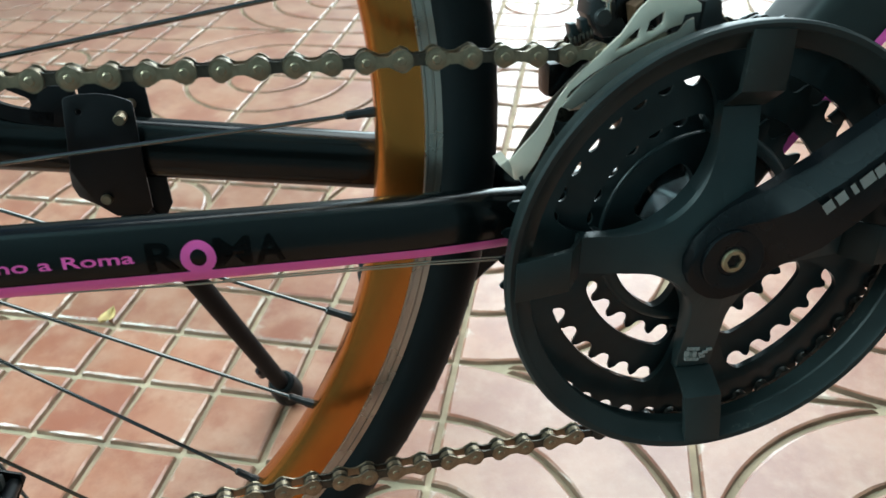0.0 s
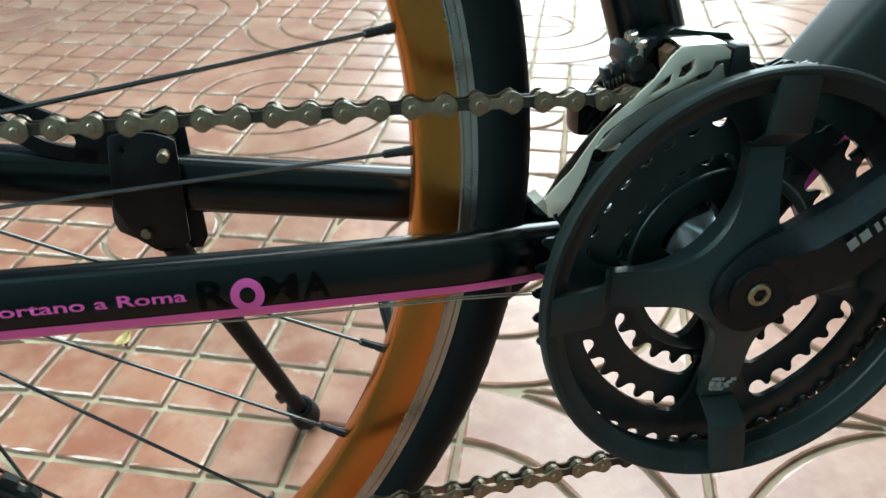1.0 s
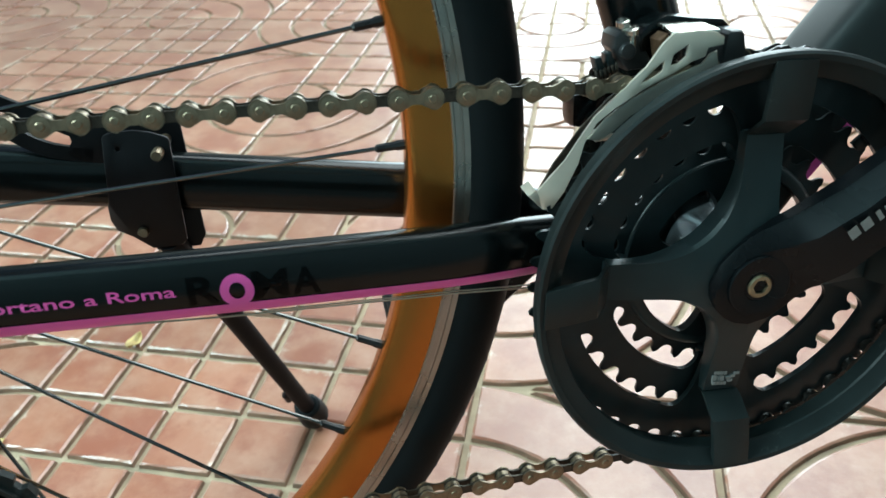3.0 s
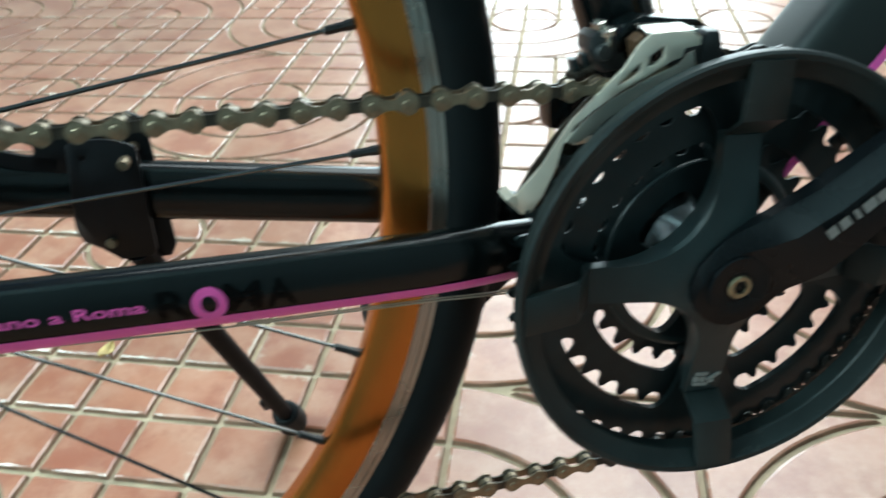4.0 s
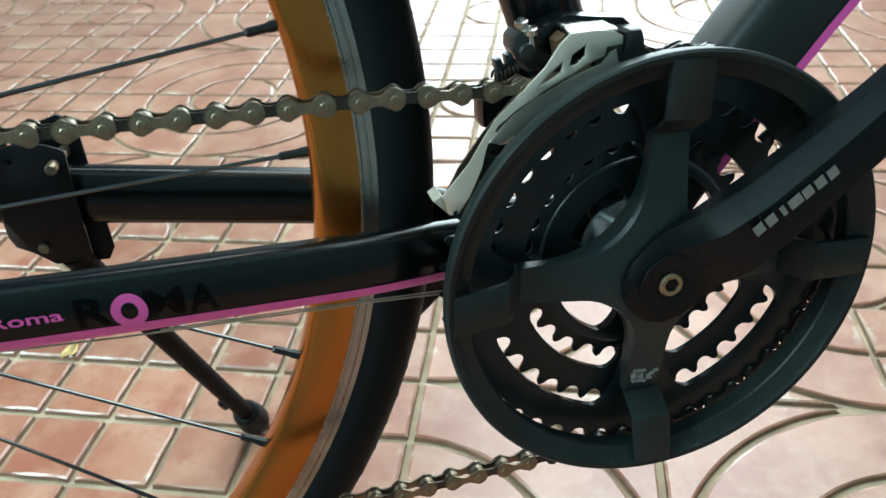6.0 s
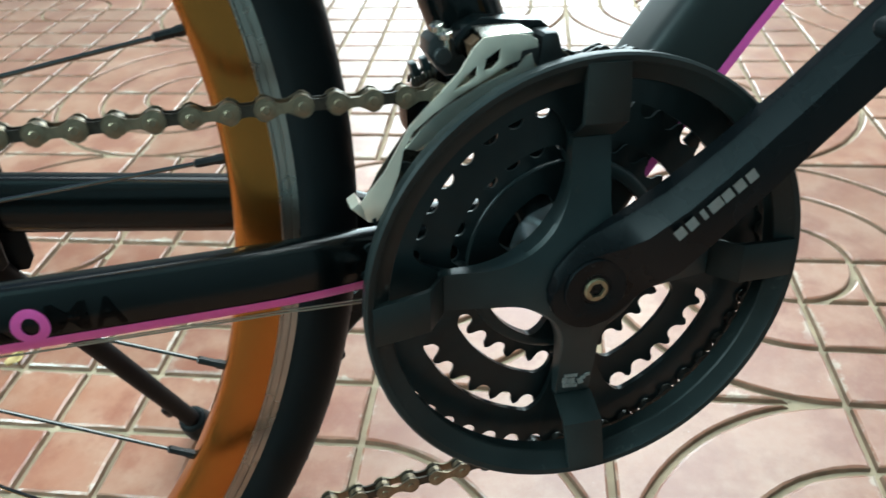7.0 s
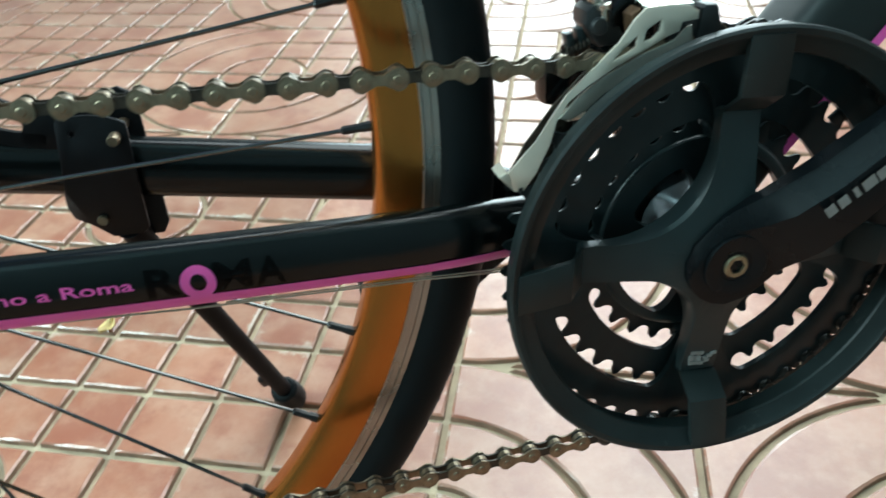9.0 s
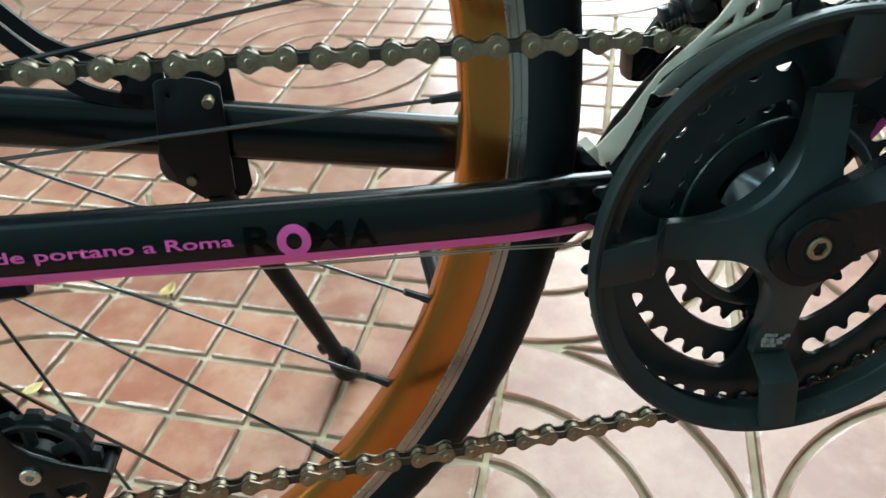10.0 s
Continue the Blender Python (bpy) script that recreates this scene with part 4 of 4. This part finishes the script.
# side stand on the far stay
FOOT_W = Vector((-0.2208, 0.1729, 0.0040))
inv = BIKE.inverted()
foot = inv @ FOOT_W
stand = part("side_stand", plate([(-0.2805, 0.0670), (-0.2797, 0.0684), (-0.2780, 0.0692), (-0.2730, 0.0698), (-0.2660, 0.0697), (-0.2590, 0.0684), (-0.2535, 0.0662), (-0.2515, 0.0650), (-0.2509, 0.0630), (-0.2510, 0.0420), (-0.2530, 0.0110), (-0.2560, 0.0080), (-0.2700, 0.0080), (-0.2780, 0.0150), (-0.2850, 0.0195), (-0.2860, 0.0260), (-0.2845, 0.0350), (-0.2830, 0.0380)], [[(-0.2745 + 0.0014 * math.cos(a), 0.0620 + 0.0014 * math.sin(a)) for a in (0, 1.05, 2.1, 3.14, 4.2, 5.24)]], lambda x, z: (0.0300 + 0.14 * max(0, z - 0.040) + 0.010 * max(0, min(1, (0.040 - z) / 0.02)), 0.0318 + 0.14 * max(0, z - 0.040) + 0.010 * max(0, min(1, (0.040 - z) / 0.02))), 0.0005), STAND_PAINT, bicycle, "black steel side stand clamped to the far stay")
part("back_plate", plate([(-0.2790, 0.0700), (-0.2560, 0.0760), (-0.2490, 0.0720), (-0.2465, 0.0060), (-0.2500, 0.0000), (-0.2720, 0.0000), (-0.2790, 0.0200)], [], lambda x, z: (0.0560, 0.0585), 0.0006), STAND_PAINT, stand)
for x, y, z in ((-0.2565, 0.0255, 0.0590), (-0.2725, 0.0365, 0.0180)):
    part("clamp_bolt", tube([(x, y, z), (x, y + 0.001, z), (x, y + 0.03, z)], [0.0022, 0.0027, 0.0027], 12, up=Vector((0, 0, 1))), STEEL, stand, "bare threaded bolt end")
top = Vector((-0.2620, 0.0480, 0.0060))
leg_dir = (foot - top).normalized()
side = Vector((0, 1, 0))
part("leg", tube([top - leg_dir * 0.005, top + (foot - top) * 0.5, foot - leg_dir * 0.028], 0.0066, 20), LEG_PAINT, stand, "worn black steel leg")
part("rubber_foot", tube([foot - leg_dir * 0.034, foot - leg_dir * 0.032, foot - leg_dir * 0.020, foot - leg_dir * 0.009, foot - leg_dir * 0.003, foot + leg_dir * 0.001], [0.0088, 0.0108, 0.0124, 0.0126, 0.0110, 0.0066], 20), RUBBER, stand, "black rubber foot")
leg_side = leg_dir.cross(side).normalized()
bump_at = foot - leg_dir * 0.062
if leg_side.z > 0:
    leg_side = -leg_side
part("leg_clip", tube([bump_at - leg_dir * 0.009 + leg_side * 0.006, bump_at - leg_dir * 0.006 + leg_side * 0.0075, bump_at + leg_dir * 0.004 + leg_side * 0.0078, bump_at + leg_dir * 0.006 + leg_side * 0.006], [0.002, 0.0035, 0.0035, 0.002], 8), STAND_PAINT, stand)
# slotted bracket behind the clamp


def arc_band(points, wide, y0, y1):
    pts = spline([(x, 0, z) for x, z in points], 26)
    rings = []
    for i, p in enumerate(pts):
        d = (pts[min(i + 1, 25)] - pts[max(i - 1, 0)]).normalized()
        n = Vector((-d.z, 0, d.x))
        rings.append([p + n * wide + Vector((0, y0, 0)), p + n * wide + Vector((0, y1, 0)), p - n * wide + Vector((0, y1, 0)), p - n * wide + Vector((0, y0, 0))])
    return loft(rings)


part("hook_arm", arc_band([(-0.390, 0.165), (-0.360, 0.128), (-0.3386, 0.1018), (-0.326, 0.0884), (-0.3157, 0.0819), (-0.306, 0.0769), (-0.292, 0.0690)], 0.0032, 0.0420, 0.0450), STAND_PAINT, stand)
part("hook_arm", arc_band([(-0.390, 0.150), (-0.362, 0.117), (-0.3413, 0.0928), (-0.3304, 0.0809), (-0.3178, 0.0689), (-0.3059, 0.0617), (-0.288, 0.0572)], 0.0034, 0.0420, 0.0450), STAND_PAINT, stand)
part("hook_base", plate([(-0.297, 0.0735), (-0.277, 0.0720), (-0.275, 0.052), (-0.288, 0.0535), (-0.298, 0.0570), (-0.299, 0.0600), (-0.296, 0.0650)], [], lambda x, z: (0.0420, 0.0450), 0.0004), STAND_PAINT, stand)

# cable under the drive-side stay
part("gear_cable", tube([(-0.3162, -0.0520, 0.0185), (-0.2269, -0.0470, 0.0111), (-0.1322, -0.0400, 0.0048), (-0.0907, -0.0370, 0.0010)], 0.00042, 8), WIRE, bicycle, "thin bare gear cable under the stay")
part("gear_cable", tube([(-0.2133, -0.0460, 0.0111), (-0.1324, -0.0405, 0.0062), (-0.0910, -0.0375, 0.0027)], 0.00034, 8), WIRE, bicycle, "thin bare gear cable under the stay")
part("cable_stop", tube([(-0.3422, -0.0530, 0.0174), (-0.3382, -0.0530, 0.0174), (-0.3218, -0.0530, 0.0175), (-0.3197, -0.0530, 0.0178)], [0.0036, 0.0042, 0.0042, 0.0034], 14), RUBBER, bicycle, "black cable end stop")

# rear mech: jockey wheel and cage
jockey = part("rear_derailleur", polar_ring(lambda a: 0.0188, lambda a: 0.0228 + 0.0027 * min(1, max(0, 0.95 + 1.5 * math.cos(13 * a + 0.9))), -0.0575, -0.0525, 260, 0.0008), PLASTIC, bicycle, "black rear derailleur cage and toothed jockey wheel")
for v in jockey.data.vertices:
    v.co.x += JOCKEY[0]
    v.co.z += JOCKEY[1]
for k in range(5):
    a = radians(72 * k + 20)
    part("wheel_rib", tube([(JOCKEY[0] + 0.006 * math.cos(a), -0.0550, JOCKEY[1] + 0.006 * math.sin(a)), (JOCKEY[0] + 0.0195 * math.cos(a), -0.0550, JOCKEY[1] + 0.0195 * math.sin(a))], 0.0028, 8), PLASTIC, jockey)
JX, JZ = JOCKEY
part("wheel_hub", lathe([(0.0, -0.0590), (0.0070, -0.0590), (0.0085, -0.0580), (0.0085, -0.0520), (0.0, -0.0520)], 24, JOCKEY, closed=False), PLASTIC, jockey)
part("wheel_flange", lathe([(0.0182, -0.0590), (0.0205, -0.0592), (0.0208, -0.0575), (0.0208, -0.0525), (0.0182, -0.0525)], 60, JOCKEY), PLASTIC, jockey)
OUT = [(-0.385, 0.030), (-0.362, -0.008), (-0.350, -0.030), (-0.3437, -0.0411), (-0.3414, -0.0478), (-0.3363, -0.0537), (-0.3270, -0.0597), (-0.3189, -0.0636), (-0.3088, -0.0680), (-0.3079, -0.0707), (-0.3113, -0.0772), (-0.3160, -0.0860), (-0.3260, -0.0930), (-0.3400, -0.0930), (-0.3520, -0.0800), (-0.3640, -0.0480), (-0.3820, -0.0100), (-0.402, 0.028)]
part("cage_plate", plate(OUT, [[(-0.3310, -0.0735), (-0.3190, -0.0715), (-0.3175, -0.0750), (-0.3225, -0.0830), (-0.3290, -0.0820)], [(-0.3415, -0.0745), (-0.3360, -0.0745), (-0.3350, -0.0830), (-0.3400, -0.0850), (-0.3445, -0.0790)]], lambda x, z: (-0.0645, -0.0622), 0.0006), PAINT, jockey, "black pressed cage plate")
part("back_plate", plate([(x + 0.001, z) for x, z in OUT], [], lambda x, z: (-0.0490, -0.0475), 0.0004), PAINT, jockey)
part("cage_stop", lathe([(0.0, -0.0625), (0.0030, -0.0625), (0.0030, -0.0490), (0.0, -0.0490)], 12, (-0.3118, -0.0722), closed=False), STAND_PAINT, jockey)
part("jockey_bolt", disc_hex(0.0042, 0.0020, -0.0668, -0.0630, 0.002), CHROME, jockey, "silver hexagon socket bolt", m=Matrix.Translation((JX, 0, JZ)))

# ---- loose things on the floor ----


def leaf(name, at, turn, size, label, lift=1.0):
    bm = bmesh.new()
    rows = []
    for i in range(9):
        s = i / 8
        w = size * 0.32 * math.sin(math.pi * min(1, 0.06 + 0.94 * s)) ** 0.8
        rows.append([bm.verts.new((size * (s - 0.5), w * t, 0.18 * size * abs(t) * lift + 0.2 * size * (s - 0.5) ** 2 * 4 * lift + 0.0006)) for t in (-1, -0.5, 0, 0.5, 1)])
    for a, b in zip(rows, rows[1:]):
        for j in range(4):
            bm.faces.new((a[j], a[j + 1], b[j + 1], b[j]))
    ob = put(name, bm, LEAF)
    ob.matrix_world = pose(*at, 0, 0, turn)
    sol = ob.modifiers.new("thick", "SOLIDIFY")
    sol.thickness = 0.0004
    return tagged(ob, label, "leaf")


leaf("dry_leaf", (-0.3923, 0.3147, 0), 60, 0.022, "small curled yellow leaf lying on the tiles")
leaf("dry_leaf", (-0.4938, 0.2069, 0), 35, 0.019, "small flat yellow leaf lying on the tiles", 0.25)

# ---- floor tiles: arcs round a corner, or nine squares ----


def inset(loop, d):
    n = len(loop)
    out = []
    for i in range(n):
        a, b, c = Vector(loop[i - 1]), Vector(loop[i]), Vector(loop[(i + 1) % n])
        e, f = (b - a).normalized(), (c - b).normalized()
        n1, n2 = Vector((-e.y, e.x)), Vector((-f.y, f.x))
        k = n1 + n2
        k = k / max(0.35, k.length_squared / 2)
        out.append(b + k * d)
    return out


GROOVE, EDGE = 0.0034, 0.0018
chips = random.Random(11)


def island(bm, loop, wear):
    """One raised field of a tile: a loop in cells, counter-clockwise."""
    base = []
    for p, q in zip(loop, loop[1:] + loop[:1]):
        p, q = Vector(p), Vector(q)
        k = max(1, round((q - p).length / 0.2))
        base += [(p + (q - p) * (s / k)) * CELL for s in range(k)]

    def worn(d, amount):
        return [p + Vector((chips.uniform(-amount, amount), chips.uniform(-amount, amount))) for p in inset(base, d)]
    low, mid, top = worn(GROOVE * 0.75, 0.0001), worn(GROOVE, 0.0005), worn(GROOVE + EDGE, 0.0006)
    loops = [[bm.verts.new((p.x, p.y, z)) for p in l] for l, z in ((low, -0.0064), (mid, -0.0012), (top, 0.0))]
    n = len(base)
    # the lowest band of faces gets the painted groove shade
    for a, b in zip(loops, loops[1:]):
        for i in range(n):
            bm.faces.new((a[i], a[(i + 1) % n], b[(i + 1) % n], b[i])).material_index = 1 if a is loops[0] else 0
    bm.faces.new(loops[-1])


def arc(r, a0, a1, n):
    return [(r * math.cos(a0 + (a1 - a0) * k / n), r * math.sin(a0 + (a1 - a0) * k / n)) for k in range(n + 1)]


def hollow(bm, r, corner):
    """The field between an arc round the origin and the corner beyond it."""
    loops = []
    for off, z in ((GROOVE * 0.75, -0.0064), (GROOVE, -0.0012), (GROOVE + EDGE, 0.0)):
        d = off / CELL
        a = math.acos((corner - d) / (r + d))
        pts = [(corner - d, corner - d)] + arc(r + d, math.pi / 2 - a, a, 14)
        loops.append([bm.verts.new((x * CELL, y * CELL, z)) for x, y in pts])
    n = len(loops[0])
    # wall faces take the colour that holds the groove's shade
    for a, b in zip(loops, loops[1:]):
        for i in range(n):
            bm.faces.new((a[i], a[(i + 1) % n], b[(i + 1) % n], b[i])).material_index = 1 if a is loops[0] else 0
    top = loops[-1]
    for i in range(1, n - 1):
        bm.faces.new((top[0], top[i], top[i + 1]))


def arcs_tile():
    bm = bmesh.new()
    q = math.pi / 2
    island(bm, [(0, 0)] + arc(1, 0, q, 10), 0)
    for r in (1, 2):
        island(bm, arc(r + 1, 0, q, 16) + arc(r, q, 0, 14), 0)
    hollow(bm, 3, 3)
    return bm


def squares_tile():
    bm = bmesh.new()
    for i in range(3):
        for j in range(3):
            if i or j:
                island(bm, [(i, j), (i + 1, j), (i + 1, j + 1), (i, j + 1)], 0)
    q = math.pi / 2
    island(bm, [(0, 0)] + arc(1, 0, q, 10), 0)
    hollow(bm, 1, 1)
    return bm


SQUARES = {(-1, -1), (-2, -1), (-1, -2), (-2, -2), (-3, -2), (2, -2), (2, -1), (-2, -3), (0, -4), (-1, -4), (-1, -5), (-1, -6), (-2, -5), (-2, -6), (2, -5), (2, -6), (-5, -6), (-5, -5), (-4, -4), (0, -5), (3, -5), (3, -4), (4, -6), (4, -2), (-5, -4)}
meshes = {}
for kind, make in (("arcs", arcs_tile), ("squares", squares_tile)):
    for flip_u in (False, True):
        for flip_v in (False, True):
            bm = make()
            for v in bm.verts:
                v.co.x *= -1 if flip_u else 1
                v.co.y *= -1 if flip_v else 1
            if flip_u != flip_v:
                bmesh.ops.reverse_faces(bm, faces=bm.faces)
            me = bpy.data.meshes.new("tile_" + kind)
            bm.to_mesh(me)
            bm.free()
            me.materials.append(TILE)
            me.materials.append(GROOVE_SHADE)
            meshes[kind, flip_u, flip_v] = me
rng = random.Random(5)
PIECES = []
for i in range(-24, 25):
    for j in range(-24, 25):
        # the corner that the arcs turn round
        left, far = i % 2 == 0, j % 2 == 0
        cu = i if left else i + 1
        cv = j if far else j + 1
        m = FLOOR_FRAME @ Matrix.Translation((cu * TILE_SIZE, -cv * TILE_SIZE, rng.uniform(-0.0004, 0.0004))) @ Matrix.Rotation(radians(rng.uniform(-0.25, 0.25)), 4, "Z")
        centre = FLOOR_FRAME @ Vector(((i + 0.5) * TILE_SIZE, -(j + 0.5) * TILE_SIZE, 0))
        if not (X0 - 0.06 < centre.x < X1 + 0.06 and Y0 - 0.06 < centre.y < Y1 + 0.06):
            continue
        kind = "squares" if (i, j) in SQUARES or (not (-4 < i < 4 and -7 < j < 1) and rng.random() < 0.35) else "arcs"
        PIECES.append((centre, kind, not left, far, m))
near = [p for p in PIECES if -1.3 < p[0].x < 1.7 and -0.45 < p[0].y < 2.1]
rest = [p for p in PIECES if not (-1.3 < p[0].x < 1.7 and -0.45 < p[0].y < 2.1)]
for centre, kind, fu, fv, m in near:
    ob = put_mesh("tile", meshes[kind, fu, fv], None, floor, smooth=False, m=m)
bm = bmesh.new()
for centre, kind, fu, fv, m in rest:
    k = len(bm.verts)
    bm.from_mesh(meshes[kind, fu, fv])
    bm.verts.ensure_lookup_table()
    for v in bm.verts[k:]:
        v.co = m @ v.co
me = bpy.data.meshes.new("tiles_further_off")
bm.to_mesh(me)
bm.free()
me.materials.append(TILE)
me.materials.append(GROOVE_SHADE)
more = put_mesh("tiles_further_off", me, None, floor, smooth=False)
tagged(more, "worn red cement tiles further off", kind="stuff")
